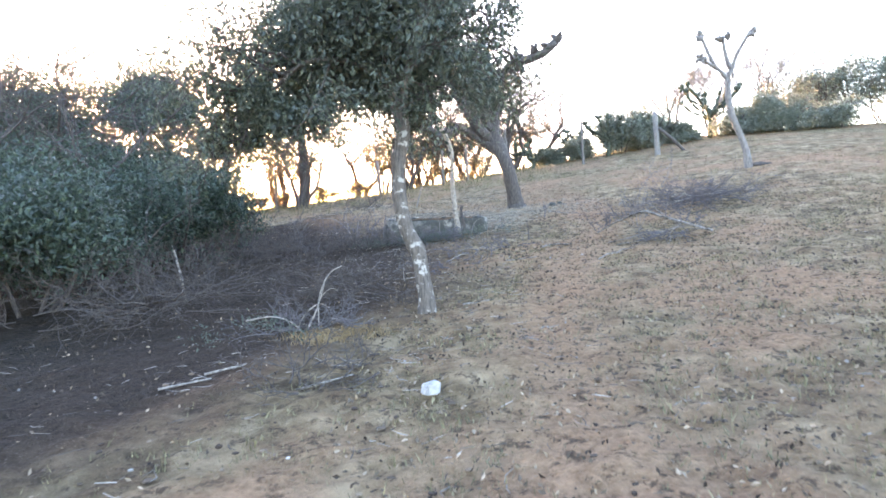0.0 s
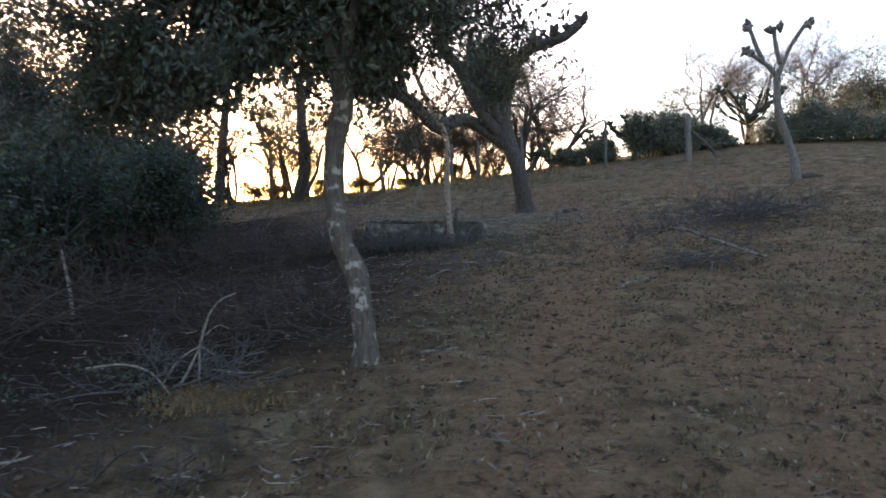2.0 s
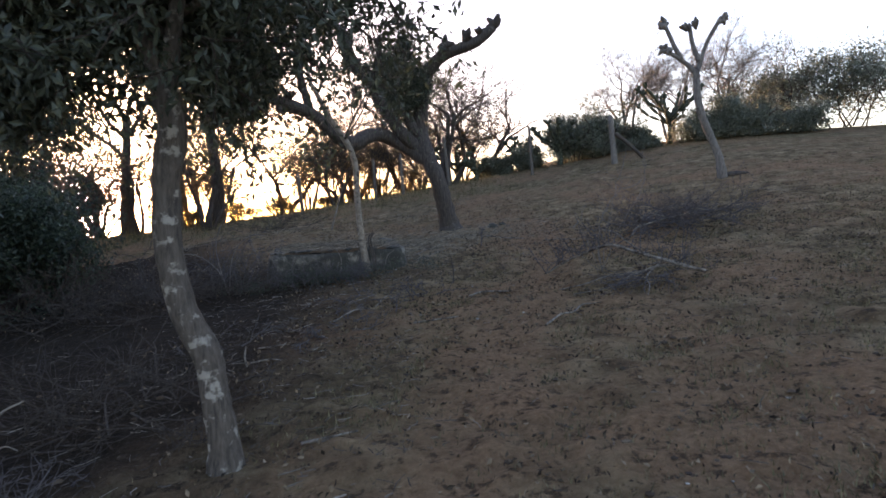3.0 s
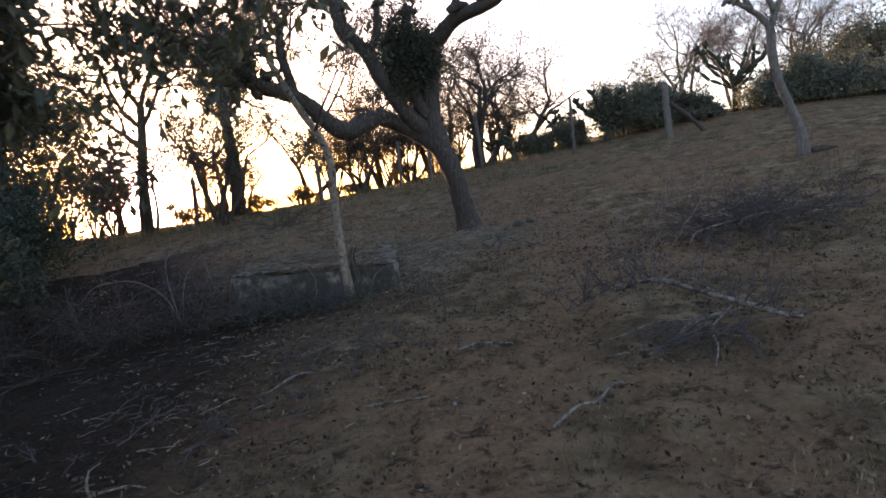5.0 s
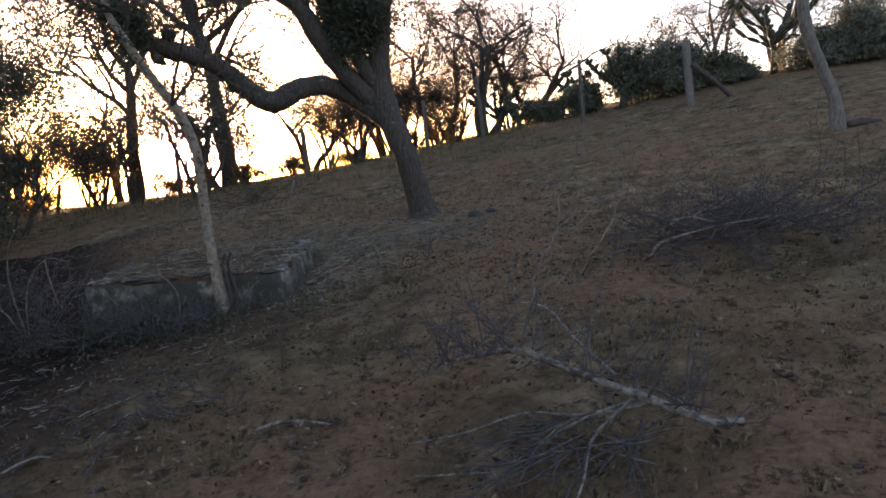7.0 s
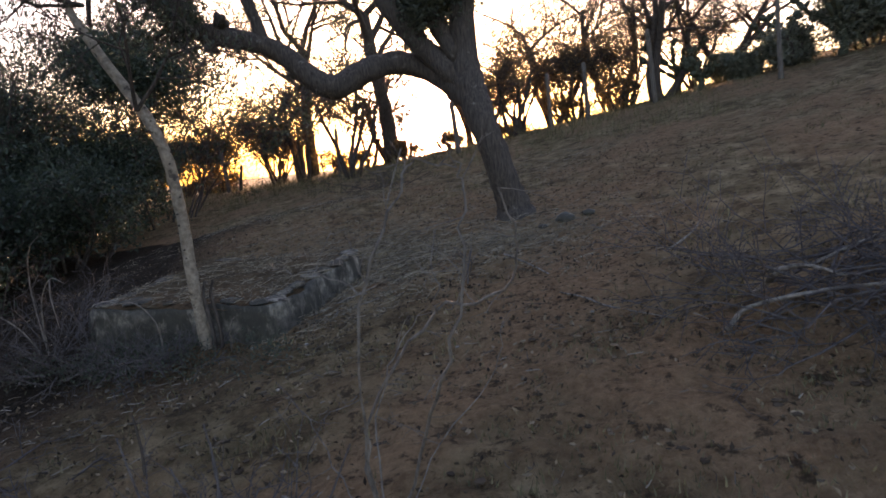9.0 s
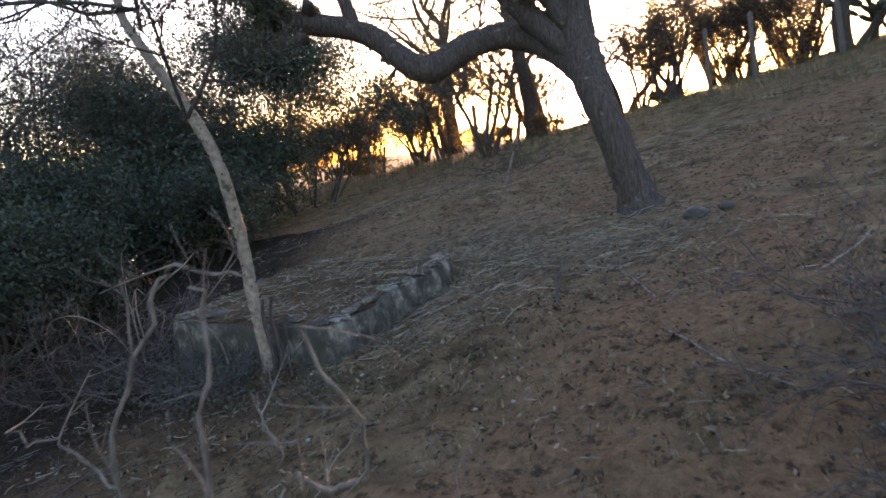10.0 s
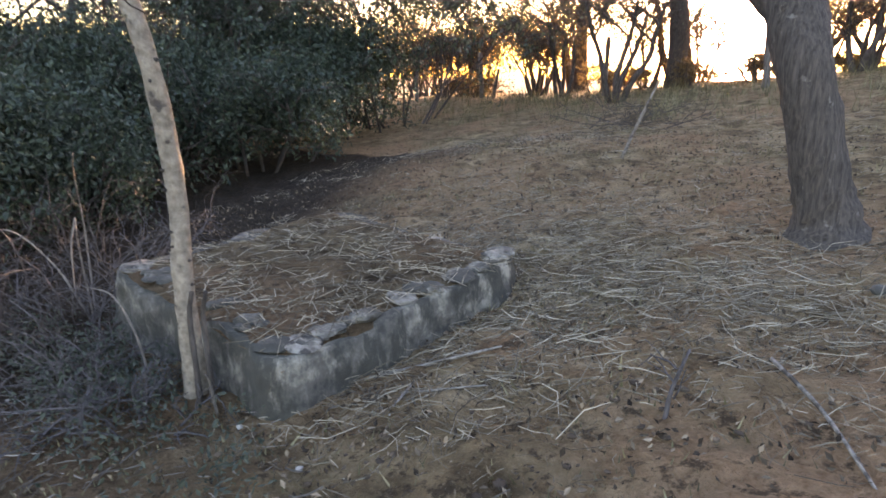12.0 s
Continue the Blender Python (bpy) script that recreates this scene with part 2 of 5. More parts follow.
def thin_tubes(geo):
    """Turns the twigs noted by grow() into tapering stems, all of one make at a time."""
    for (n, sides), items in geo.twigs.items():
        p = np.array([i[0] for i in items])
        r0, r1 = np.array([i[1] for i in items]), np.array([i[2] for i in items])
        tan = np.empty_like(p)
        tan[:, 1:-1], tan[:, 0], tan[:, -1] = p[:, 2:] - p[:, :-2], p[:, 1] - p[:, 0], p[:, -1] - p[:, -2]
        tan /= np.linalg.norm(tan, axis=2)[..., None] + 1e-9
        a = np.cross(tan, np.array((0.31, 0.87, 0.38)))
        a /= np.linalg.norm(a, axis=2)[..., None] + 1e-9
        b = np.cross(tan, a)
        th = 2 * np.pi * np.arange(sides) / sides
        rad = r0[:, None] + (r1 - r0)[:, None] * np.linspace(0, 1, n)[None]
        ring = p[:, :, None] + rad[..., None, None] * (np.cos(th)[:, None] * a[:, :, None] + np.sin(th)[:, None] * b[:, :, None])
        m = len(items)
        v = np.concatenate([ring.reshape(m, -1, 3), p[:, -1:] + tan[:, -1:] * rad[:, -1, None, None]], 1)
        q, t = tube_faces(n, sides)
        t = t[sides:] - (t[sides:] == n * sides + 1)
        off = (np.arange(m) * (n * sides + 1))[:, None, None]
        geo.push(v.reshape(-1, 3), (q + off).reshape(-1, 4), (t + off).reshape(-1, 3))
    geo.twigs = {}


def norm3(x, y, z):
    k = 1 / (math.sqrt(x * x + y * y + z * z) + 1e-9)
    return x * k, y * k, z * k


def grow(geo, start, way, length, r, depth, tips, kids=4, bend=0.25, lift=0.05, spread=0.8, shrink=0.62, segs=4, sides=5, min_r=0.004, rest=None):
    """A branch and its side branches, down to fine twigs; tips gathers points along the outer twigs. rest: takes the side branches, where they are a part of their own."""
    gs, un = random.gauss, random.uniform
    if depth <= 0:
        segs = 2
    x, y, z = (float(v) for v in start)
    dx, dy, dz = norm3(*(float(v) for v in way))
    pts = [(x, y, z)]
    ways = []
    st, b = length / segs, bend * 0.6
    for _ in range(segs):
        dx, dy, dz = norm3(dx + b * gs(0, 1), dy + b * gs(0, 1), dz + b * gs(0, 1) + lift)
        x, y, z = x + dx * st, y + dy * st, z + dz * st
        pts.append((x, y, z))
        ways.append((dx, dy, dz))
    geo.twigs.setdefault((segs + 1, max(3, sides)), []).append((pts, r, max(r * 0.45, min_r * 0.7)))
    if depth <= 1:
        tips.extend(pts[1:])
    if depth <= 0:
        return
    for k in range(kids):
        f = (k + 0.6 + un(-0.3, 0.3)) / kids * 0.85 + 0.15
        u = min(f, 1) * segs
        i = min(int(u), segs - 1)
        u -= i
        p, q, (mx, my, mz) = pts[i], pts[i + 1], ways[i]
        ax, ay, az = gs(0, 1), gs(0, 1), gs(0, 1)
        ox, oy, oz = norm3(my * az - mz * ay, mz * ax - mx * az, mx * ay - my * ax)
        c = 1 - 0.35 * spread
        grow(rest or geo, (p[0] + (q[0] - p[0]) * u, p[1] + (q[1] - p[1]) * u, p[2] + (q[2] - p[2]) * u), (mx * c + ox * spread, my * c + oy * spread, mz * c + oz * spread),
             length * shrink * un(0.7, 1.15), max(r * (0.62 - 0.2 * f), min_r), depth - 1, tips, kids, bend * 1.1, lift, spread, shrink, max(3, segs - 1), sides - 1, min_r)


def scatter_about(tips, n, sd):
    t = np.asarray(tips)
    return t[rng.integers(0, len(t), n)] + rng.normal(size=(n, 3)) * sd


# ---------------------------------------------------------------- the low sun itself
def sun_glow():
    """The hazy sun on the horizon, far away: a bright core in a soft round aureole."""
    def build(t, n, l, p):
        v = n.new("ShaderNodeVectorMath")
        v.operation = "LENGTH"
        l.new(coords(n, l), v.inputs[0])
        mr = n.new("ShaderNodeMapRange")
        mr.inputs["From Min"].default_value, mr.inputs["From Max"].default_value = 1.0, 0.0
        l.new(v.outputs["Value"], mr.inputs["Value"])
        pw = n.new("ShaderNodeMath")
        pw.operation = "POWER"
        pw.inputs[1].default_value = 2.2
        l.new(mr.outputs[0], pw.inputs[0])
        ml = n.new("ShaderNodeMath")
        ml.operation = "MULTIPLY"
        ml.inputs[1].default_value = 0.85
        l.new(pw.outputs[0], ml.inputs[0])
        core, cm, sm = n.new("ShaderNodeMath"), n.new("ShaderNodeMath"), n.new("ShaderNodeMath")
        core.operation, cm.operation, sm.operation = "POWER", "MULTIPLY", "ADD"
        core.inputs[1].default_value, cm.inputs[1].default_value = 14.0, 45.0
        l.new(mr.outputs[0], core.inputs[0])
        l.new(core.outputs[0], cm.inputs[0])
        l.new(cm.outputs[0], sm.inputs[0])
        l.new(ml.outputs[0], sm.inputs[1])
        e, tr, ad = n.new("ShaderNodeEmission"), n.new("ShaderNodeBsdfTransparent"), n.new("ShaderNodeAddShader")
        e.inputs[0].default_value = (1.0, 0.66, 0.56, 1)
        l.new(sm.outputs[0], e.inputs[1])
        l.new(e.outputs[0], ad.inputs[0])
        l.new(tr.outputs[0], ad.inputs[1])
        l.new(ad.outputs[0], n["Material Output"].inputs[0])
    g = Geo()
    k = 48
    ring = [(math.cos(2 * math.pi * i / k), math.sin(2 * math.pi * i / k), 0) for i in range(k)]
    g.add(ring + [(0, 0, 0)], [(i, (i + 1) % k, k) for i in range(k)])
    ob = new("backdrop", g.mesh("backdrop", node_mat("sun_haze", build), False))
    ob.matrix_world = look(sun_way * 3000, (0, 0, 0)) @ Matrix.Diagonal((1000, 1000, 1000, 1))
    tagged(ob, "hazy setting sun low on the horizon", "sky", kind="structure")


sun_glow()


# ---------------------------------------------------------------- the lie of the land
def soft_min(v, a, k):
    return -k * np.logaddexp(-np.asarray(v, float) / k, -a / k)


def land(x, y):
    """Height of the hillside: it climbs ahead and to the right up to a ridge, then eases away."""
    X = -soft_min(-soft_min(x, 9.8, 2), 16, 3)
    Y = -soft_min(-soft_min(y, 25.5, 1.5), 6, 2)
    z = 0.2862 + 0.0199 * X + 0.0406 * Y + 0.00458 * X * Y + 0.00409 * X * X + 0.00287 * Y * Y
    z = z + 0.30 * np.exp(-((np.asarray(x) + 2.2) / 2.2) ** 2 - ((np.asarray(y) - 16.3) / 2.2) ** 2)
    far = np.maximum(np.asarray(y, float) - 28, 0)
    return z - 12 * (1 - np.exp(-far / 180)) - 3 * np.clip((-14 - np.asarray(x)) / 40, 0, 1)


def on(x, y, up=0.0):
    return (x, y, float(land(x, y)) + up)


def trail_x(y):
    return np.interp(y, [-5, 0, 5.4, 7.2, 8.7, 10.8, 14], [0.2, 0.4, 0.95, 1.35, 1.95, 2.7, 3.2])


def graded(lo, hi, step, end):
    mid = list(np.arange(lo, hi + step / 2, step))
    out, s, v = [], step, hi
    while v < end:
        s *= 1.35
        v += s
        out.append(v)
    back, s, v = [], step, lo
    while v > -end:
        s *= 1.35
        v -= s
        back.append(v)
    return np.array(back[::-1] + mid + out)


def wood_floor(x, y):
    """How far the dark thicket floor covers the ground, from 0 to 0.95: leaf mould with the thicket's shade in its
    colour.
    """
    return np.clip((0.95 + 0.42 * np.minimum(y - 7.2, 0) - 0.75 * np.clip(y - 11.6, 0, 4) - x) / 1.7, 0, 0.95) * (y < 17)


def build_ground():
    xs, ys = graded(-5, 8, 0.07, 1600), graded(-1, 17, 0.07, 1600)
    gx, gy = np.meshgrid(xs, ys)
    z = land(gx, gy)
    near = (np.abs(gx) < 30) & (gy > -12) & (gy < 40)
    bumps = np.zeros_like(z)
    for i, j in zip(*np.where(near)):
        p = Vector((gx[i, j], gy[i, j], 0))
        bumps[i, j] = 0.03 * noise.noise(p * 1.3) + 0.035 * noise.noise(p * 3.3) + 0.035 * noise.noise(p * 6.5)
    z = z + bumps
    trail = 0.75 * np.exp(-((gx - trail_x(gy)) / 0.45) ** 2) * ((gy < 15) & (gy > -20))
    trail = np.maximum(trail, 0.6 * np.exp(-((gx - 3.0) / 1.0) ** 2 - ((gy - 11.6) / 1.1) ** 2))
    # Dark litter plus painted shade: thicket, platform foot, beside the leafy tree
    mould_shade = wood_floor(gx, gy)
    mould_shade = np.maximum(mould_shade, 0.6 * np.exp(-((gx - 0.1) / 1.2) ** 2 - ((gy - 11.5) / 0.8) ** 2))
    mould_shade = np.maximum(mould_shade, 0.7 * np.exp(-((gx + 1.0) / 0.9) ** 2 - ((gy - 6.8) / 0.8) ** 2))
    h, w = gx.shape
    me = bpy.data.meshes.new("ground")
    idx = np.arange(h * w).reshape(h, w)
    faces = np.stack([idx[:-1, :-1], idx[:-1, 1:], idx[1:, 1:], idx[1:, :-1]], -1).reshape(-1, 4)
    me.from_pydata(np.stack([gx, gy, z], -1).reshape(-1, 3).tolist(), [], faces.tolist())
    for name, val in (("trail", trail), ("mould_shade", mould_shade)):
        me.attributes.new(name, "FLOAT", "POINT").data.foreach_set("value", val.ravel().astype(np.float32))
    me.polygons.foreach_set("use_smooth", [True] * len(me.polygons))
    me.materials.append(SOIL)
    return tagged(new("ground", me), "dry brown hillside soil with worn grass and leaf litter", "ground", kind="structure")


ground = build_ground()


# ---------------------------------------------------------------- trees with a shape of their own
def rel(pts, base):
    return np.asarray(pts, float) - np.asarray(base)


def limb(name, pts, r, base, material, parent, sides=10, label="", rough=0.04, per=5):
    g = Geo()
    tube(g, curve_pts(rel(pts, base), per), r, sides, rough)
    return part(name, g, material, parent, label)


def knob(geo, at, size):
    """A pollard knuckle: a lumpy swelling with short stubs."""
    a = np.asarray(at, float)
    for _ in range(5):
        d = unit(rng.normal(size=3) + (0, 0, 0.5))
        tube(geo, [a - d * size * 0.4, a + d * size * 0.3, a + d * size * rng.uniform(0.8, 1.5)], (size * 0.5, size * 0.62, size * 0.3), 7, 0.08)


def crown_in(centre, radii, n, lumps=14):
    """Points for foliage: lumps of points inside an ellipsoid, thick on the outside, with gaps between the lumps."""
    c = np.asarray(centre, float)
    out = []
    for _ in range(lumps):
        d = unit(rng.normal(size=3))
        m = c + d * np.asarray(radii) * rng.uniform(0.2, 0.72)
        out.append(m + rng.normal(size=(n // lumps, 3)) * np.asarray(radii) * rng.uniform(0.13, 0.22))
    return np.concatenate(out)


def near_tree():
    base = on(-0.15, 6.12, -0.05)
    t = thing("tree", base, "small leafy tree with a bent lichen-patched trunk", "tree")
    limb("trunk", [(-0.15, 6.12, base[2]), (-0.15, 6.12, 0.72), (-0.18, 6.13, 0.98), (-0.21, 6.15, 1.2), (-0.31, 6.15, 1.43), (-0.37, 6.16, 1.75), (-0.36, 6.16, 2.1), (-0.31, 6.16, 2.36), (-0.35, 6.17, 2.62)],
         (0.11, 0.078, 0.072, 0.075, 0.07, 0.068, 0.075, 0.07), base, BARK_LICHEN, t, 12, "grey trunk with pale lichen patches")
    g = Geo()
    tips = []
    arms = ([(-0.35, 6.17, 2.6), (-0.47, 6.2, 2.9), (-0.7, 6.35, 3.2), (-0.92, 6.55, 3.6), (-1.1, 6.8, 4.2)],
            [(-0.33, 6.17, 2.45), (-0.24, 6.1, 2.9), (-0.08, 6.0, 3.4), (0.15, 5.9, 4.0)],
            [(-0.47, 6.2, 2.9), (-0.85, 6.0, 3.02), (-1.15, 5.95, 3.0), (-1.4, 6.0, 2.85)],
            [(-0.36, 6.17, 2.6), (-0.5, 6.45, 3.0), (-0.45, 6.85, 3.25), (-0.3, 7.3, 3.4)],
            [(-0.7, 6.35, 3.2), (-1.1, 6.6, 3.22), (-1.5, 6.75, 3.1)],
            [(-0.24, 6.1, 2.9), (0.2, 6.4, 3.3), (0.55, 6.6, 3.7)])
    for a, r in zip(arms, (0.05, 0.045, 0.03, 0.032, 0.026, 0.024)):
        b = Geo()
        c = curve_pts(rel(a, base), 4)
        tube(b, c, (r, r * 0.5), 8, 0.03)
        part("limb", b, BARK_LICHEN, t)
        for i in range(3, len(c), 2):
            for _ in range(2):
                grow(g, c[i], unit(rng.normal(size=3) * (1, 1, 0.6) + (c[-1] - c[0]) * 0.4), 0.8, 0.014, 2, tips, 4, 0.35, 0.02, 0.85, 0.6)
        grow(g, c[-1], c[-1] - c[-3], 0.9, 0.018, 3, tips, 4, 0.35, 0.0, 0.85, 0.62)
    part("twigwork", g, BARK_DARK, t, kind="stuff")
    lf = Geo()
    t3 = np.asarray(tips)
    ok = t3[t3[:, 2] > 1.5]
    leaves(lf, scatter_about(ok, 50000, 0.07), 0.058, 0.45)
    leaves(lf, crown_in((-0.4, 0.15, 2.85), (1.35, 1.0, 0.95), 26000, 36), 0.06, 0.45)
    leaves(lf, crown_in((-0.12, 1.0, 2.3), (0.55, 0.55, 0.5), 7500, 16), 0.06, 0.5)
    leaves(lf, crown_in((-1.15, 0.1, 2.05), (0.6, 0.6, 0.42), 6500, 16), 0.06, 0.6)
    part("crown", lf, LEAF_OAK, t, "dense grey-green leaves", "stuff", False)


def thin_tree():
    base = on(0.33, 12.0, -0.05)
    t = thing("sapling", base, "slender leaning tree with smooth pale bark and dark knots", "tree")
    limb("trunk", [(0.33, 12.0, base[2]), (0.3, 12.0, 1.5), (0.27, 12.0, 1.8), (0.25, 12.02, 2.12), (0.25, 12.0, 2.45), (0.25, 11.96, 2.76), (0.16, 11.92, 3.05), (-0.04, 11.88, 3.38), (-0.2, 11.8, 3.72), (-0.29, 11.79, 3.95), (-0.34, 11.85, 4.6)],
         (0.07, 0.05, 0.046, 0.043, 0.045, 0.041, 0.043, 0.038, 0.034, 0.028, 0.02), base, BARK_PALE, t, 12, "pale smooth trunk")
    line = [(0.27, 12.0, 1.8), (0.25, 12.02, 2.12), (0.25, 12.0, 2.45), (0.25, 11.96, 2.76), (0.16, 11.92, 3.05), (-0.04, 11.88, 3.38)]
    for k in range(19):
        z = 1.62 + k * 0.088 + rng.uniform(-0.03, 0.03)
        x, y = (np.interp(z, [p[2] for p in line], [p[a] for p in line]) for a in (0, 1))
        a, size = rng.uniform(-2.6, 1.2), rng.uniform(0.006, 0.015)
        c, o = rel((x, y, z), base), np.array((math.cos(a), math.sin(a), 0.1))
        g = Geo()
        tube(g, [c + o * 0.03, c + o * 0.047, c + o * 0.056], (size, size * 0.85, size * 0.3), 7, 0.1)
        part("knot", g, BARK_DARK, t, "dark branch scar")
    g, tips = Geo(), []
    for s, w, ln in (((0.14, 11.86, 3.1), (0.5, 0.2, 0.8), 0.7), ((-0.18, 11.85, 3.75), (0.5, -0.2, 0.8), 1.0), ((-0.24, 11.86, 4.1), (-0.7, 0.3, 0.6), 1.0), ((-0.3, 11.9, 4.65), (-0.3, 0, 1), 1.1), ((-0.3, 11.9, 4.6), (0.5, 0.3, 0.8), 1.0), ((-0.2, 11.85, 3.9), (-0.5, -0.6, 0.3), 0.9)):
        for _ in range(2):
            grow(g, rel(s, base), unit(w) + rng.normal(size=3) * 0.25, ln * 1.35, 0.016, 4, tips, 4, 0.3, 0.0, 0.8, 0.6)
    part("branchwork", g, BARK_DARK, t, kind="stuff")
    lf = Geo()
    leaves(lf, scatter_about(tips, 5000, 0.05), 0.05, 0.6)
    part("crown", lf, LEAF_OAK, t, "sparse small leaves", "stuff", False)
    for c in ((0.07, -0.02, 0.0), (0.1, 0.03, 0.0)):
        s, c = Geo(), np.array(c)
        tube(s, curve_pts([c, c + (0.02, -0.01, 0.25), c + (-0.03, 0, 0.5), c + (0.0, 0.01, 0.62)]), (0.018, 0.01), 6, 0.1)
        part("vine_stem", s, BARK_DARK, t, "dark stem clinging to the trunk foot")


def big_tree():
    base = on(1.72, 15.4, -0.08)
    t = thing("old_tree", base, "old leaning tree with furrowed bark and a long elbowed limb", "tree")
    fork = (1.4, 15.42, 3.3)
    limb("trunk", [(1.82, 15.42, base[2]), (1.8, 15.42, 1.85), (1.75, 15.37, 2.1), (1.66, 15.3, 2.53), (1.55, 15.29, 2.9), fork, (1.34, 15.48, 3.7), (1.4, 15.45, 4.3), (1.52, 15.4, 4.85)],
         (0.29, 0.2, 0.165, 0.155, 0.16, 0.18, 0.15, 0.135, 0.115), base, BARK_BIG, t, 18, "dark furrowed leaning trunk", 0.05)
    limb("limb", [(1.5, 15.32, 3.05), (1.2, 15.5, 3.33), (0.86, 15.55, 3.54), (0.57, 15.35, 3.66), (0.32, 15.0, 3.58), (0.06, 14.72, 3.42), (-0.17, 14.62, 3.55), (-0.42, 14.55, 3.8), (-0.66, 14.4, 3.97), (-0.98, 14.2, 4.08), (-1.22, 14.0, 4.2), (-1.45, 13.9, 4.55)],
         (0.15, 0.15, 0.13, 0.13, 0.14, 0.135, 0.12, 0.11, 0.11, 0.1, 0.08), base, BARK_BIG, t, 14, "heavy elbowed side limb", 0.05)
    limb("limb", [(1.36, 15.45, 3.3), (0.95, 15.4, 3.72), (0.64, 15.2, 4.2), (0.42, 15.1, 4.65), (0.12, 15, 4.95), (0.04, 15, 5.3), (-0.05, 15, 5.6)],
         (0.15, 0.13, 0.12, 0.11, 0.115, 0.12, 0.09), base, BARK_BIG, t, 12, "", 0.05)
    limb("limb", [(1.52, 15.4, 4.8), (1.8, 15.2, 5.05), (2.1, 15.0, 5.12), (2.45, 14.8, 5.2), (2.75, 14.7, 5.42)], (0.13, 0.12, 0.1, 0.1, 0.08), base, BARK_BIG, t, 12, "", 0.05)
    limb("limb", [(-0.62, 14.42, 3.95), (-0.68, 14.4, 4.25), (-0.75, 14.35, 4.6), (-0.72, 14.3, 4.95)], (0.085, 0.07, 0.07, 0.05), base, BARK_BIG, t, 10)
    limb("limb", [(0.42, 15.1, 4.6), (0.6, 15.05, 4.9), (0.65, 15.0, 5.3)], (0.08, 0.07, 0.05), base, BARK_BIG, t, 9)
    limb("limb", [(1.3, 15.45, 3.6), (1.05, 15.4, 4.1), (1.0, 15.3, 4.7), (1.1, 15.2, 5.2)], (0.12, 0.11, 0.1, 0.07), base, BARK_BIG, t, 10)
    for p, s in (((2.78, 14.68, 5.46), 0.13), ((2.26, 14.85, 5.28), 0.12), ((1.86, 15.0, 5.22), 0.13), ((-1.45, 13.9, 4.6), 0.15), ((-1.25, 13.98, 4.28), 0.13), ((-0.95, 14.15, 4.2), 0.12), ((-0.72, 14.3, 5.0), 0.12),
                 ((0.02, 15, 5.35), 0.14), ((0.2, 15, 4.95), 0.12), ((0.65, 15, 5.35), 0.1), ((1.1, 15.2, 5.25), 0.13), ((-0.4, 14.6, 3.62), 0.07), ((2.5, 14.75, 5.35), 0.1), ((-1.1, 14.1, 3.98), 0.1)):
        g = Geo()
        knob(g, rel(p, base), s)
        part("knuckle", g, BARK_BIG, t, "swollen pollard knuckle")
    g, tips = Geo(), []
    for s, w, ln in (((1.0, 15.3, 4.4), (-0.3, 0, 1), 0.7), ((1.0, 15.3, 4.9), (-0.5, -0.2, 0.7), 0.7), ((1.4, 15.5, 4.4), (0.6, 0, 0.5), 0.6), ((1.2, 15.4, 5.2), (0, 0, 1), 0.6), ((0.7, 15.2, 4.8), (0.2, 0, 1), 0.6),
                     ((-1.4, 13.95, 4.5), (-0.6, 0, 0.6), 0.6), ((-1.2, 14.0, 4.2), (-0.8, -0.2, -0.1), 0.6), ((-0.72, 14.3, 4.9), (0.1, 0, 1), 0.7), ((0.0, 15, 5.4), (-0.3, 0, 1), 0.6), ((-0.3, 14.6, 3.5), (-0.6, 0.1, -0.25), 0.5)):
        for _ in range(2):
            grow(g, rel(s, base), unit(w) + rng.normal(size=3) * 0.3, ln, 0.014, 2, tips, 4, 0.35, 0.02, 0.8)
    part("twigwork", g, BARK_DARK, t, kind="stuff")
    lf = Geo()
    leaves(lf, scatter_about(tips, 5000, 0.07), 0.06, 0.2)
    mass = np.concatenate([crown_in(rel((1.12, 15.35, 4.55), base), (0.72, 0.5, 0.95), 22000, 26), crown_in(rel((-1.35, 13.95, 4.45), base), (0.55, 0.5, 0.6), 6000, 12)])
    leaves(lf, mass, 0.06, 0.1)
    part("crown", lf, LEAF_OAK, t, "tight tufts of grey-green leaves close to the stems", "stuff", False)


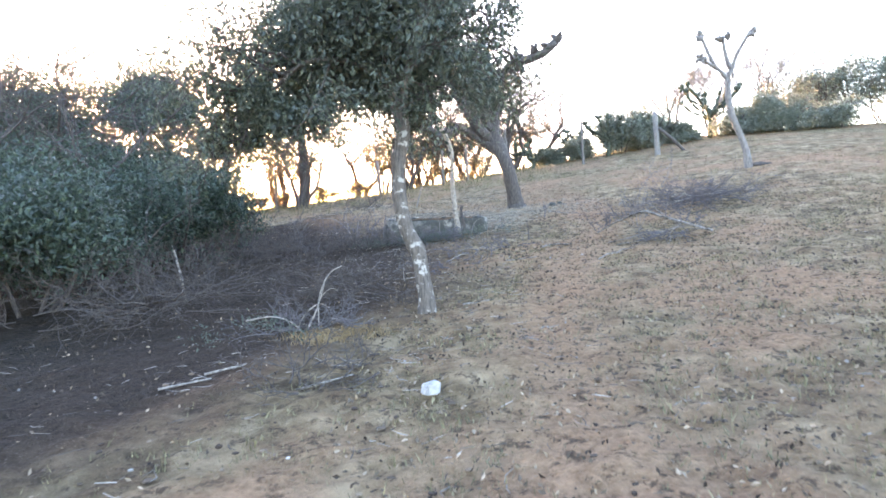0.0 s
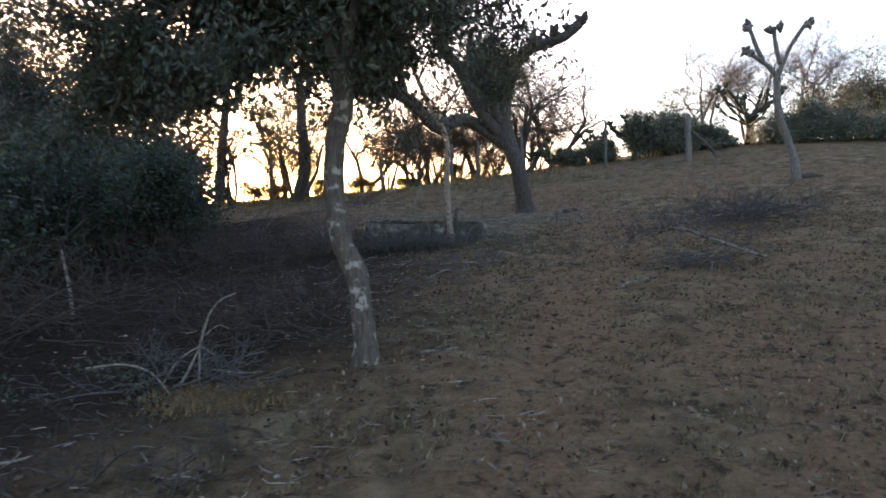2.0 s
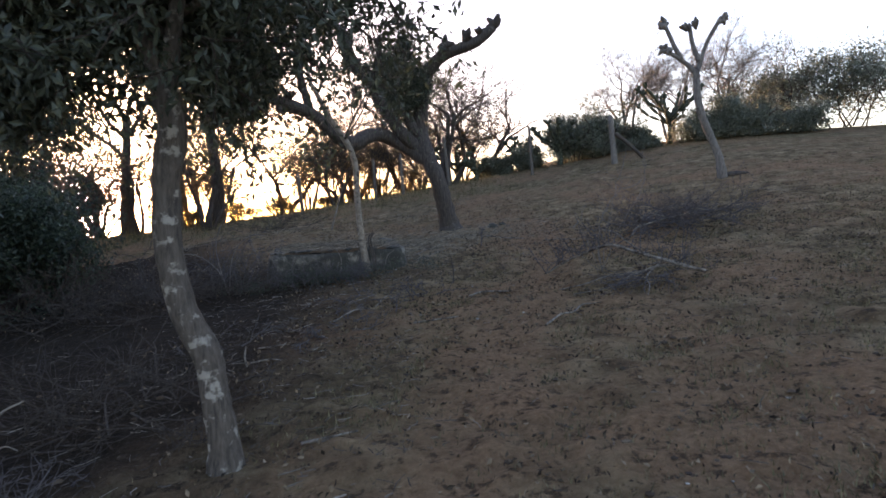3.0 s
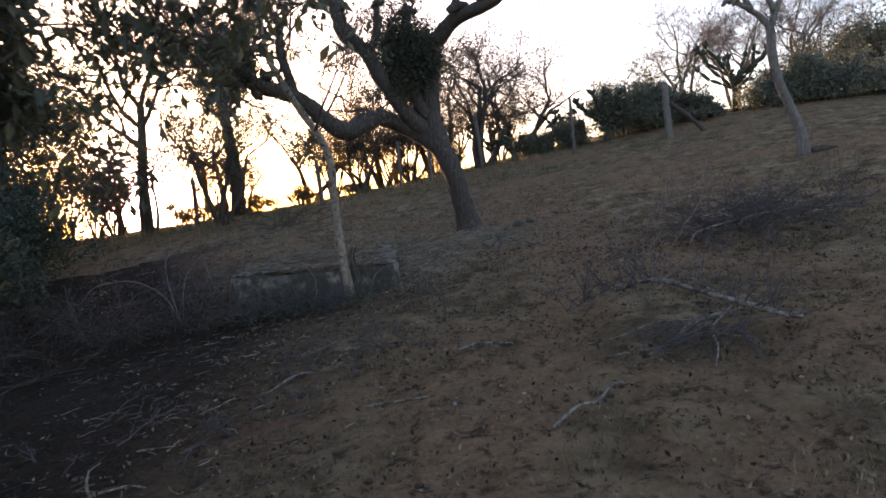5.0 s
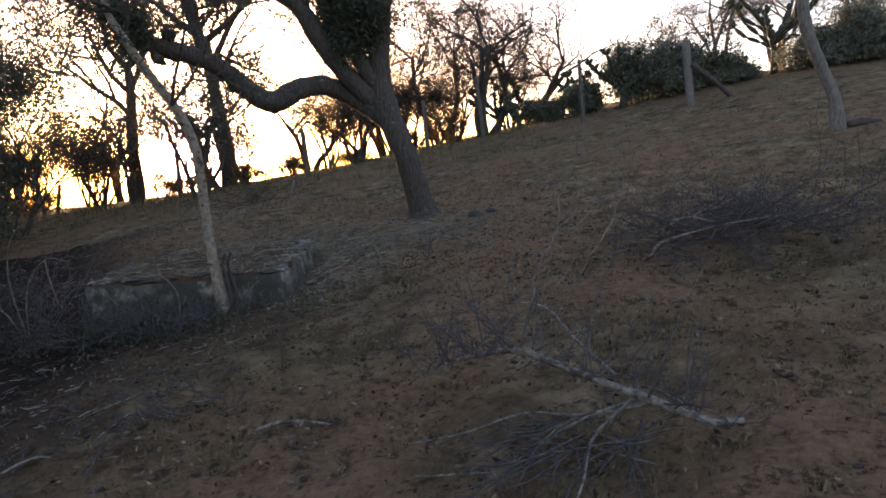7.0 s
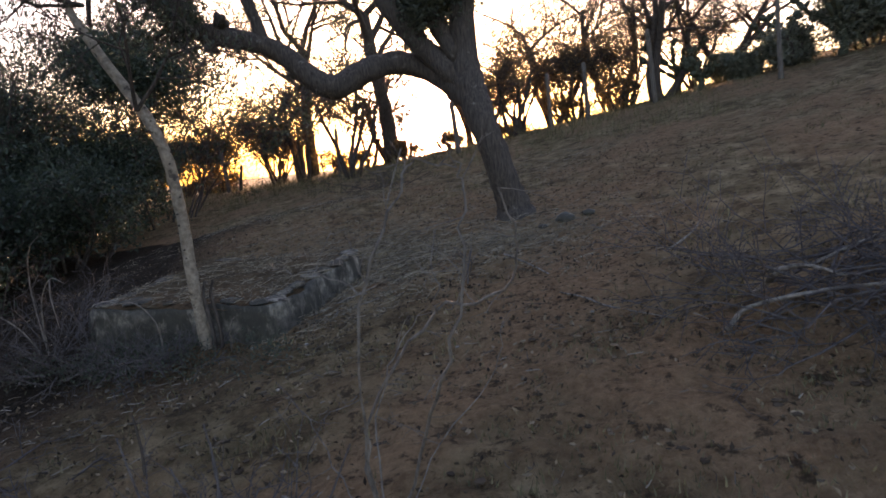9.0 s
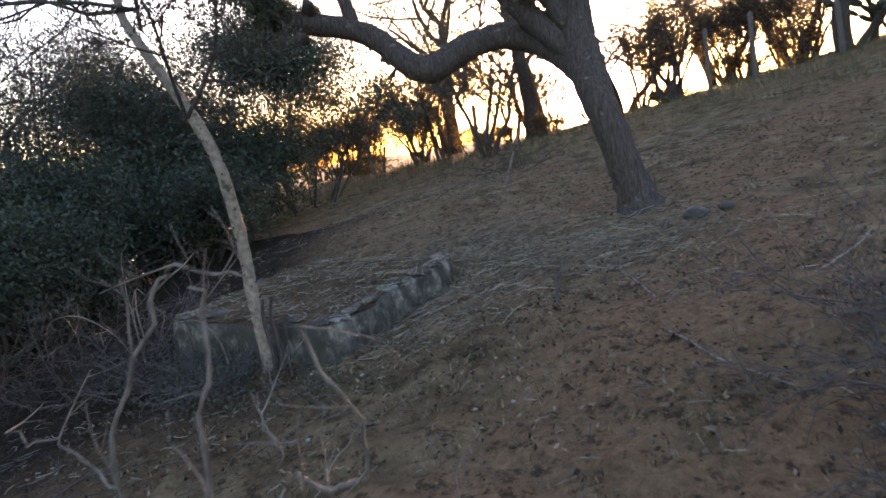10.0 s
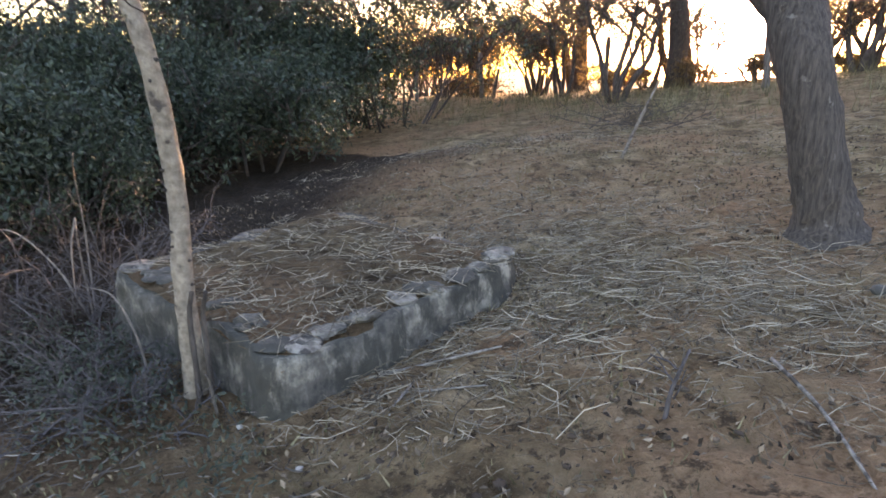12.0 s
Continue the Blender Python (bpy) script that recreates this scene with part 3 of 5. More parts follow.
def pale_tree():
    base = on(7.6, 15.95, -0.06)
    t = thing("pollard_tree", base, "pale leaning pollarded tree, bare, with knobby cut ends", "tree")
    limb("trunk", [(7.6, 15.95, base[2]), (7.55, 15.96, 2.95), (7.42, 16, 3.35), (7.25, 16, 3.8), (7.17, 16, 4.2), (7.15, 16, 4.75)], (0.115, 0.08, 0.075, 0.08, 0.075, 0.07), base, BARK_GREY, t, 14, "pale grey trunk with dark scars")
    for a in ([(7.15, 16, 4.7), (6.98, 16, 4.9), (6.78, 16, 5.05), (6.56, 16, 5.18)], [(6.85, 16, 5.0), (6.72, 16.05, 5.35), (6.56, 16.05, 5.75)], [(7.15, 16, 4.7), (7.28, 16, 5.0), (7.43, 16, 5.36), (7.75, 16, 5.85)], [(7.24, 16, 4.95), (7.14, 16.05, 5.3), (7.08, 16.05, 5.74)]):
        limb("limb", a, (0.06, 0.045, 0.042), base, BARK_GREY, t, 10)
        for _ in range(2):
            g = Geo()
            knob(g, rel(np.asarray(a[-1]) + rng.normal(size=3) * 0.05, base), 0.1)
            part("knuckle", g, BARK_GREY, t, "cut pollard end")
    g, tips = Geo(), []
    for _ in range(9):
        grow(g, rel((7.2 + rng.normal() * 0.08, 16, rng.uniform(3.4, 4.8)), base), rng.normal(size=3) * (1, 1, 0.4) + (0, 0, 0.4), 0.35, 0.008, 1, tips, 3)
    part("twigwork", g, BARK_DARK, t, kind="stuff")
    lg = thing("log", on(7.88, 15.9), "short dark log lying by the pale tree", "log")
    g = Geo()
    tube(g, curve_pts([(-0.2, 0, 0.04), (0, 0.03, 0.05), (0.22, -0.04, 0.045)]), (0.045, 0.06, 0.035), 9, 0.08)
    part("wood", g, BARK_DARK, lg)


# ---------------------------------------------------------------- repeated kinds of tree and shrub
def bare_tree(name, label, place, height, seed_way, stems=1, depth=4, r=0.1, leaf=0, leaf_mat=None, spread=0.8, lean=(0, 0), group="", leaf_size=0.07, kids=4, skin=BARK_DARK):
    t = thing(name, on(*place, -0.08), label, "tree", group)
    tw, tips = Geo(), []
    for s in range(stems):
        a = 2 * math.pi * s / stems + seed_way
        out = 0.3 if stems > 1 else 0.08
        pts = [np.zeros(3) + (0.12 * math.cos(a) * (stems > 1), 0.12 * math.sin(a) * (stems > 1), 0)]
        d = unit((lean[0] + out * math.cos(a), lean[1] + out * math.sin(a), 1))
        for _ in range(4):
            d = unit(d + rng.normal(size=3) * 0.16 + (0, 0, 0.05))
            pts.append(pts[-1] + d * height * 0.11)
        c = curve_pts(pts, 3)
        trunk = Geo()
        tube(trunk, c, (r * 1.35, r, r * 0.8), 8, 0.05)
        part("trunk", trunk, skin, t)
        n = 5 if stems == 1 else 3
        for k in range(n):
            b = a + 2 * math.pi * k / n + rng.uniform(-0.5, 0.5)
            way = np.array((math.cos(b) * spread, math.sin(b) * spread, rng.uniform(0.5, 1.1)))
            grow(tw, c[-1 - (k % 3) * 2], way, height * rng.uniform(0.26, 0.36), r * 0.55, depth - 1, tips, kids, 0.28, 0.03, spread, 0.66, 4, 6)
    part("branchwork", tw, skin, t, kind="stuff")
    if leaf:
        lf = Geo()
        leaves(lf, scatter_about(tips, leaf, 0.06), leaf_size, 0.3)
        part("crown", lf, leaf_mat, t, kind="stuff", smooth=False)
    return t


def bush(name, label, place, width, height, n, material, leaf_size=0.06, stems=9, group="", lumps=20, foot=0.12):
    """A dense shrub: many stems from the ground, foliage in lumps down to near the ground."""
    t = thing(name, on(*place, -0.05), label, "bush", group)
    tips, tw = [], Geo()
    for k in range(stems):
        st = Geo()
        a = rng.uniform(0, 2 * math.pi)
        grow(st, (0.25 * width * math.cos(a) * rng.uniform(0, 1), 0.25 * width * math.sin(a) * rng.uniform(0, 1), 0), (0.6 * math.cos(a), 0.6 * math.sin(a), 1), height * rng.uniform(0.5, 0.75), 0.03, 2, tips, 4, 0.3, 0.04, 0.8, 0.6, rest=tw)
        part("stem", st, BARK_DARK, t)
    part("twigwork", tw, BARK_DARK, t, kind="stuff")
    lf = Geo()
    c = crown_in((0, 0, height * (0.5 + foot / 2)), (width * 0.5, width * 0.5, height * 0.5 * (1 - foot)), n, lumps)
    c = np.concatenate([c, scatter_about(tips, n // 4, 0.08)])
    leaves(lf, c[c[:, 2] > 0.02], leaf_size, 0.15)
    part("foliage", lf, material, t, kind="stuff", smooth=False)
    return t


def pad(holder, p, d, length, width):
    """One swollen cactus joint from p along d, into a Geo or as a part under an arm; gives back its tip."""
    geo = holder if isinstance(holder, Geo) else Geo()
    q = p + d * length
    tube(geo, [p, p + d * length * 0.2, p + d * length * 0.55, p + d * length * 0.85, q], (width * 0.35, width * 0.8, width, width * 0.8, width * 0.25), 7, 0.07)
    if geo is not holder:
        part("pad", geo, CACTUS_SKIN, holder)
    return q


def cactus(place, height, n=7, lift=0.0):
    """A candelabra of thick jointed arms, each ending in a cluster of stubby upright joints."""
    t = thing("cactus", on(*place, lift - 0.05), "dark branching tree cactus on the ridge", "cactus", "cacti on the ridge")
    g = Geo()
    tube(g, curve_pts([(0, 0, 0), (0.03, 0, height * 0.2), (-0.02, 0, height * 0.42)]), (0.1, 0.075, 0.07), 8, 0.06)
    part("stem", g, CACTUS_SKIN, t)
    for k in range(n):
        a = 2 * math.pi * k / n + rng.uniform(-0.3, 0.3)
        p = np.array((0, 0, height * rng.uniform(0.2, 0.42)))
        d = unit((math.cos(a), math.sin(a), rng.uniform(0.5, 1.3)))
        limb_geo = Geo()
        p = pad(limb_geo, p, d, height * rng.uniform(0.13, 0.19), 0.055)
        arm = part("arm", limb_geo, CACTUS_SKIN, t)
        for _ in range(2):
            p = pad(arm, p, d, height * rng.uniform(0.13, 0.19), 0.055)
            d = unit(d + rng.normal(size=3) * 0.25 + (0, 0, 0.4))
            e = unit(d + rng.normal(size=3) * 0.8)
            pad(arm, p, e, rng.uniform(0.14, 0.24), 0.05)
        for _ in range(4):
            pad(arm, p, unit(d + rng.normal(size=3) * 0.55 + (0, 0, 0.3)), rng.uniform(0.14, 0.24), 0.052)
    return t


near_tree()
thin_tree()
big_tree()
pale_tree()

# ---------------------------------------------------------------- the ridge and the thickets
B_DARK = "dense dark green thicket bush at the wood's edge"
bush("bush", B_DARK, (-4.85, 7.4), 2.7, 1.95, 24000, LEAF_DARK, 0.07, group="thicket")
bush("bush", B_DARK, (-5.9, 9.6), 3.2, 2.15, 26000, LEAF_DARK, 0.07, group="thicket")
bush("bush", B_DARK, (-6.6, 6.8), 3.6, 2.5, 20000, LEAF_DARK, 0.08, group="thicket")
bush("bush", B_DARK, (-4.6, 12.2), 3.0, 1.9, 26000, LEAF_DARK, 0.07, group="thicket")
bush("bush", B_DARK, (-7.6, 12.6), 4.6, 3.0, 44000, LEAF_DARK, 0.08, group="thicket")
bush("bush", B_DARK, (-7.2, 9.8), 4.0, 2.7, 16000, LEAF_DARK, 0.08, group="thicket")
bush("bush", B_DARK, (-6.6, 15.6), 3.4, 2.1, 26000, LEAF_DARK, 0.08, group="thicket")
bush("bush", B_DARK, (-9.0, 17.0), 4.2, 2.6, 28000, LEAF_DARK, 0.08, group="thicket")
bush("bush", B_DARK, (-9.5, 12.5), 4.6, 3.2, 9000, LEAF_DARK, 0.09, group="thicket")
bush("bush", "tall dark green bushy tree with dense foliage", (-10.3, 16.3), 5.4, 5.3, 52000, LEAF_DARK, 0.08, 12, "thicket", 34, 0.12)
bush("bushy_tree", "round dark bushy tree on several stems", (-8.5, 19.8), 5.2, 5.5, 40000, LEAF_DARK, 0.085, 14, "", 40, 0.36)
bush("bushy_tree", "round dark bushy tree on several stems", (-11.6, 19.0), 5.2, 4.4, 15000, LEAF_DARK, 0.1, 12, "", 28, 0.15)
bare_tree("tree", "tall thin tree with sparse hanging leaves", (-7.0, 11.0), 6.0, 0.5, 3, 4, 0.05, 1500, LEAF_OAK, 0.8, group="thicket", leaf_size=0.05)
bare_tree("tree", "tall thin tree with sparse hanging leaves", (-8.8, 13.2), 7.5, 1.5, 3, 5, 0.055, 10000, LEAF_OAK, 0.8, group="thicket", leaf_size=0.05)
bush("bush", B_DARK, (-6.9, 14.0), 3.6, 2.6, 28000, LEAF_DARK, 0.08, group="thicket")
bush("bush", B_DARK, (-8.6, 18.2), 4.6, 3.0, 28000, LEAF_DARK, 0.09, group="thicket")

R_TREE = "bare tree on the ridge against the sunset"
RIDGE = (((-5.5, 26.2), 10.0, 1, 0.19, 9000), ((-8.9, 26.9), 9.5, 1, 0.16, 13000), ((-12.5, 26.0), 4.8, 2, 0.08, 5000), ((-15.5, 25.0), 4.4, 2, 0.08, 4500), ((-3.4, 28.0), 4.2, 2, 0.08, 2500), ((-0.8, 28.0), 6.5, 3, 0.08, 4000), ((-4.9, 22.9), 4.8, 4, 0.05, 5000), ((-1.2, 25.4), 4.2, 4, 0.05, 4000), ((-7.6, 24.5), 4.4, 4, 0.045, 1500),
         ((2.6, 24.6), 5.6, 4, 0.08, 5000), ((4.0, 26.0), 4.4, 3, 0.07, 900), ((1.2, 27.5), 6.5, 2, 0.08, 3000), ((-7.2, 29.5), 6.0, 2, 0.10, 3500), ((-10.8, 29.0), 6.0, 2, 0.1, 4000))
for i, (pl, h, st, r, nl) in enumerate(RIDGE):
    bare_tree("ridge_tree", R_TREE if nl < 2000 else "thin-leaved tree on the ridge against the sunset", pl, h, i * 0.9, st, 5 if i < 7 or i == 9 else 4, r, nl, LEAF_OLIVE if i in (0, 1) else LEAF_DRY if i % 3 else LEAF_OAK, 0.85, group="trees on the ridge", leaf_size=0.07)
# These trees take the lighter grey bark to stand in for haze
for pl, h, st, nl in (((9.3, 26.2), 4.6, 4, 900), ((13.3, 26.5), 4.8, 4, 900), ((16.0, 28.0), 4.5, 3, 900), ((11.3, 26.8), 4.6, 4, 900)):
    bare_tree("ridge_tree", "leafless spreading tree behind the hedge", pl, h, h, st, 5, 0.05, nl // 3, LEAF_HAZED, 0.85, group="trees on the ridge", skin=BARK_GREY)

scrub = [bare_tree("ridge_scrub", "twiggy half-dry scrub along the ridge", (-15.0 + k * 1.7, 26.3), 3.0, k * 1.3, 6, 4, 0.03, 3800, LEAF_DRY, 0.9, group="ridge scrub", leaf_size=0.06) for k in range(2)]
for k, (x, y) in enumerate(((-11.9, 25.8), (-10.0, 26.6), (-6.6, 26.8), (-2.3, 26.4), (-1.2, 25.8), (0.3, 26.2), (1.7, 25.9), (-13.4, 27.2), (-9.1, 25.2), (-10.9, 27.4), (-12.8, 25.0), (-0.4, 27.6), (1.0, 27.2), (-6.0, 28.4), (3.3, 26.6), (-14.6, 25.4), (-16.2, 26.8))):
    copy_thing(scrub[k % 2], Matrix.Translation(on(x, y, -0.08)) @ Matrix.Rotation(k * 1.9, 4, "Z"))
SHRUB = "rounded grey-green shrub on the ridge"
for pl, w, h in (((5.35, 24.6), 1.6, 1.0), ((6.7, 23.9), 2.2, 1.75), ((7.5, 23.8), 2.0, 1.6), ((8.7, 23.7), 1.8, 0.8), ((4.2, 24.8), 1.5, 0.75), ((10.9, 23.6), 2.2, 1.2), ((12.2, 23.4), 2.8, 1.7), ((14.0, 23.2), 2.6, 1.2)):
    bush("shrub", SHRUB, pl, w, h, 14000 if h > 1.5 else 8000, LEAF_HAZED, 0.09, 6, "shrubs on the ridge", 20, -0.25)
for pl, w, h in (((16.5, 24.5), 4.4, 3.4), ((19.0, 23.5), 5.0, 3.8), ((22.0, 22.5), 5.2, 3.8), ((15.0, 26.0), 3.6, 2.6), ((25.0, 21.0), 5.5, 3.8)):
    bush("bushy_tree", "dark umbrella-crowned tree on the skyline", pl, w, h, 9000, LEAF_HAZED, 0.11, 9, "skyline trees", 20, 0.0)
for pl, h in (((2.95, 25.2), 1.7), ((6.15, 23.6), 2.0), ((10.0, 24.0), 2.6), ((5.1, 25.0), 1.3), ((3.5, 24.4), 0.9)):
    cactus(pl, h, 13 if h > 2.5 else 8)
for x in (-14, -12.6, -11.2, -7.4, -6.3, -4.4, -3.1, -1.5, 0.2, 1.6):
    bush("shrub", "low scrub along the ridge fence", (x, 25.6 + 0.5 * math.sin(x * 3)), 1.5, 0.75 + 0.3 * math.sin(x * 5), 1800, LEAF_DRY, 0.07, 6, "low ridge scrub", 10, 0.02)


def post(place, height, r, material, lean=(0.0, 0.0), label="weathered wooden fence post", brace=0.0):
    t = thing("fence_post", on(*place, -0.1), label, "post", "fence posts along the ridge")
    g = Geo()
    h = height + 0.1
    tube(g, curve_pts([(0, 0, 0), (lean[0] * 0.4, lean[1] * 0.4, h * 0.4), (lean[0] + 0.01, lean[1], h)]), (r * 1.1, r, r * 0.9), 9, 0.06)
    part("pole", g, material, t)
    if brace:
        g = Geo()
        tube(g, curve_pts([(0.02, -0.06, h * 0.66), (brace * 0.5, -0.05, h * 0.4), (brace, 0, 0.1)]), (0.06, 0.055, 0.05), 8, 0.06)
        part("brace", g, BARK_DARK, t, "dark slanting brace pole")


post((5.0, 22.5), 1.45, 0.045, POST_WOOD, (-0.05, 0))
post((7.14, 21.2), 1.35, 0.085, BARK_GREY, (-0.08, 0), "thick pale wooden fence post with a slanting brace", 0.95)
post((2.57, 24.05), 1.6, 0.055, POST_WOOD, (-0.12, 0))
post((-2.15, 23.6), 1.25, 0.065, POST_WOOD, (-0.1, 0))
post((0.15, 24.0), 1.3, 0.05, POST_WOOD, (-0.03, 0))
post((1.05, 24.0), 1.3, 0.055, POST_WOOD, (-0.05, 0))
post((-10.56, 24.6), 1.25, 0.07, POST_WOOD, (-0.15, 0))
post((-10.25, 24.7), 0.8, 0.05, POST_WOOD, (0.2, 0))
post((-6.1, 24.2), 1.3, 0.06, POST_WOOD)
post((-13.2, 24.3), 1.2, 0.06, POST_WOOD)


# ---------------------------------------------------------------- masonry platform
def platform():
    t = thing("masonry_platform", on(-0.1, 12.9), "low weathered concrete platform littered with stones and straw", "platform")
    b = np.array(t.location)
    corners = [np.array(p) for p in ((-1.02, 12.02, 1.56), (0.86, 12.17, 1.54), (0.64, 13.85, 1.66), (-1.2, 13.75, 1.66))]

    outline = []
    for i in range(4):
        p, q, c = corners[i - 1], corners[(i + 1) % 4], corners[i]
        a, d = c + unit(p - c) * 0.1, c + unit(q - c) * 0.1
        outline += [a, a * 0.25 + c * 0.5 + d * 0.25, d]
        outline += [d + (q + unit(c - q) * 0.1 - d) * k / 22 for k in range(1, 22)]
    outline = np.array(outline)
    m, nz = len(outline), 8
    tang = np.roll(outline, -1, 0) - np.roll(outline, 1, 0)
    side = np.column_stack([tang[:, 1], -tang[:, 0], np.zeros(m)])
    side /= np.linalg.norm(side, axis=1)[:, None]
    v = []
    for c, o in zip(outline, side):
        low = float(land(c[0], c[1])) - 0.12
        for j in range(nz + 1):
            k = j / nz
            w = np.array((c[0], c[1], low + (c[2] - low) * k)) + o * 0.06 * (1 - k)
            s = Vector(w)
            w = w + o * (0.05 * noise.noise(s * 2.2) + 0.03 * noise.noise(s * 6.0) + 0.014 * noise.noise(s * 15.0))
            w[2] += k * (0.05 * noise.noise(s * 3.1) + 0.02 * noise.noise(s * 11.0))
            v.append(w - b)
        v.append(np.array((c[0], c[1], c[2] - 0.02)) - o * 0.16 - b)
    g = Geo()
    h = nz + 2
    g.add(v, [(i * h + j, ((i + 1) % m) * h + j, ((i + 1) % m) * h + j + 1, i * h + j + 1) for i in range(m) for j in range(nz + 1)])
    part("wall", g, CONCRETE, t, "blotched weathered concrete face with a broken rim")
    g = Geo()
    n = 24
    v = []
    for i in range(n + 1):
        for j in range(n + 1):
            s, k = i / n, j / n
            p = (corners[0] * (1 - s) + corners[1] * s) * (1 - k) + (corners[3] * (1 - s) + corners[2] * s) * k
            p = p + (0, 0, 0.035 * noise.noise(Vector(p * 4)) + 0.012)
            edge = min(s, 1 - s, k, 1 - k)
            p[2] -= 0.03 * max(0, 0.06 - edge) / 0.06
            v.append(p - b)
    g.add(v, [(i * (n + 1) + j, (i + 1) * (n + 1) + j, (i + 1) * (n + 1) + j + 1, i * (n + 1) + j + 1) for i in range(n) for j in range(n)])
    top = part("top", g, SOIL, t, "earth-covered top")
    # Half strength of the dark floor colour for the platform's earth
    top.data.attributes.new("mould_shade", "FLOAT", "POINT").data.foreach_set("value", [0.5] * len(top.data.vertices))
    for i in range(44):
        e = i % 2
        s = rng.uniform(0.02, 0.98)
        p = corners[0] + (corners[1] - corners[0]) * s if e == 0 else corners[1] + (corners[2] - corners[1]) * s
        p = p + (-0.04 * e + rng.uniform(-0.1, 0.0) * e, 0.06 + rng.uniform(0, 0.12) * (1 - e), 0.02)
        g = Geo()
        stone_at(g, p - b, rng.uniform(0.025, 0.09), 0.35)
        part("cap_stone", g, CONCRETE, t, smooth=False)
    for s, size, e in ((0.09, 0.1, 1), (0.14, 0.06, 1), (0.47, 0.08, 1), (0.75, 0.06, 1), (0.95, 0.09, 1), (0.06, 0.09, 0), (0.2, 0.06, 0)):
        p = corners[1] + (corners[2] - corners[1]) * s if e else corners[0] + (corners[1] - corners[0]) * s
        g = Geo()
        stone_at(g, p + ((-0.09, 0, 0.01) if e else (0, 0.1, 0.01)) - b, size, 0.3)
        part("rim_slab", g, PALE_SLAB, t, "pale flat slab lying on the rim", smooth=False)


def stone_at(g, c, size, flat=0.6):
    bm = bmesh.new()
    bmesh.ops.create_icosphere(bm, subdivisions=2 if size > 0.035 else 1, radius=1)
    st = rng.uniform(0.7, 1.3, 3) * (1, 1, flat)
    off = rng.uniform(0, 50, 3)
    v = []
    for q in bm.verts:
        d = np.array(q.co)
        v.append(c + d * st * size * (1 + 0.35 * noise.noise(Vector(d * 1.3 + off))))
    g.add(v, [[w.index for w in f.verts] for f in bm.faces])
    bm.free()


platform()


# ---------------------------------------------------------------- fallen branches and sticks
def stick(name, pts, r, label, material=DEAD_WOOD, group="fallen sticks", sides=7):
    base = on(pts[0][0], pts[0][1])
    t = thing(name, base, label, "stick", group)
    g = Geo()
    p = np.array([(x, y, float(land(x, y)) + h + r * 0.7) for x, y, h in pts])
    tube(g, curve_pts(p - base, 5), (r, r * 0.95, r * 0.55), sides, 0.08)
    part("wood", g, material, t)


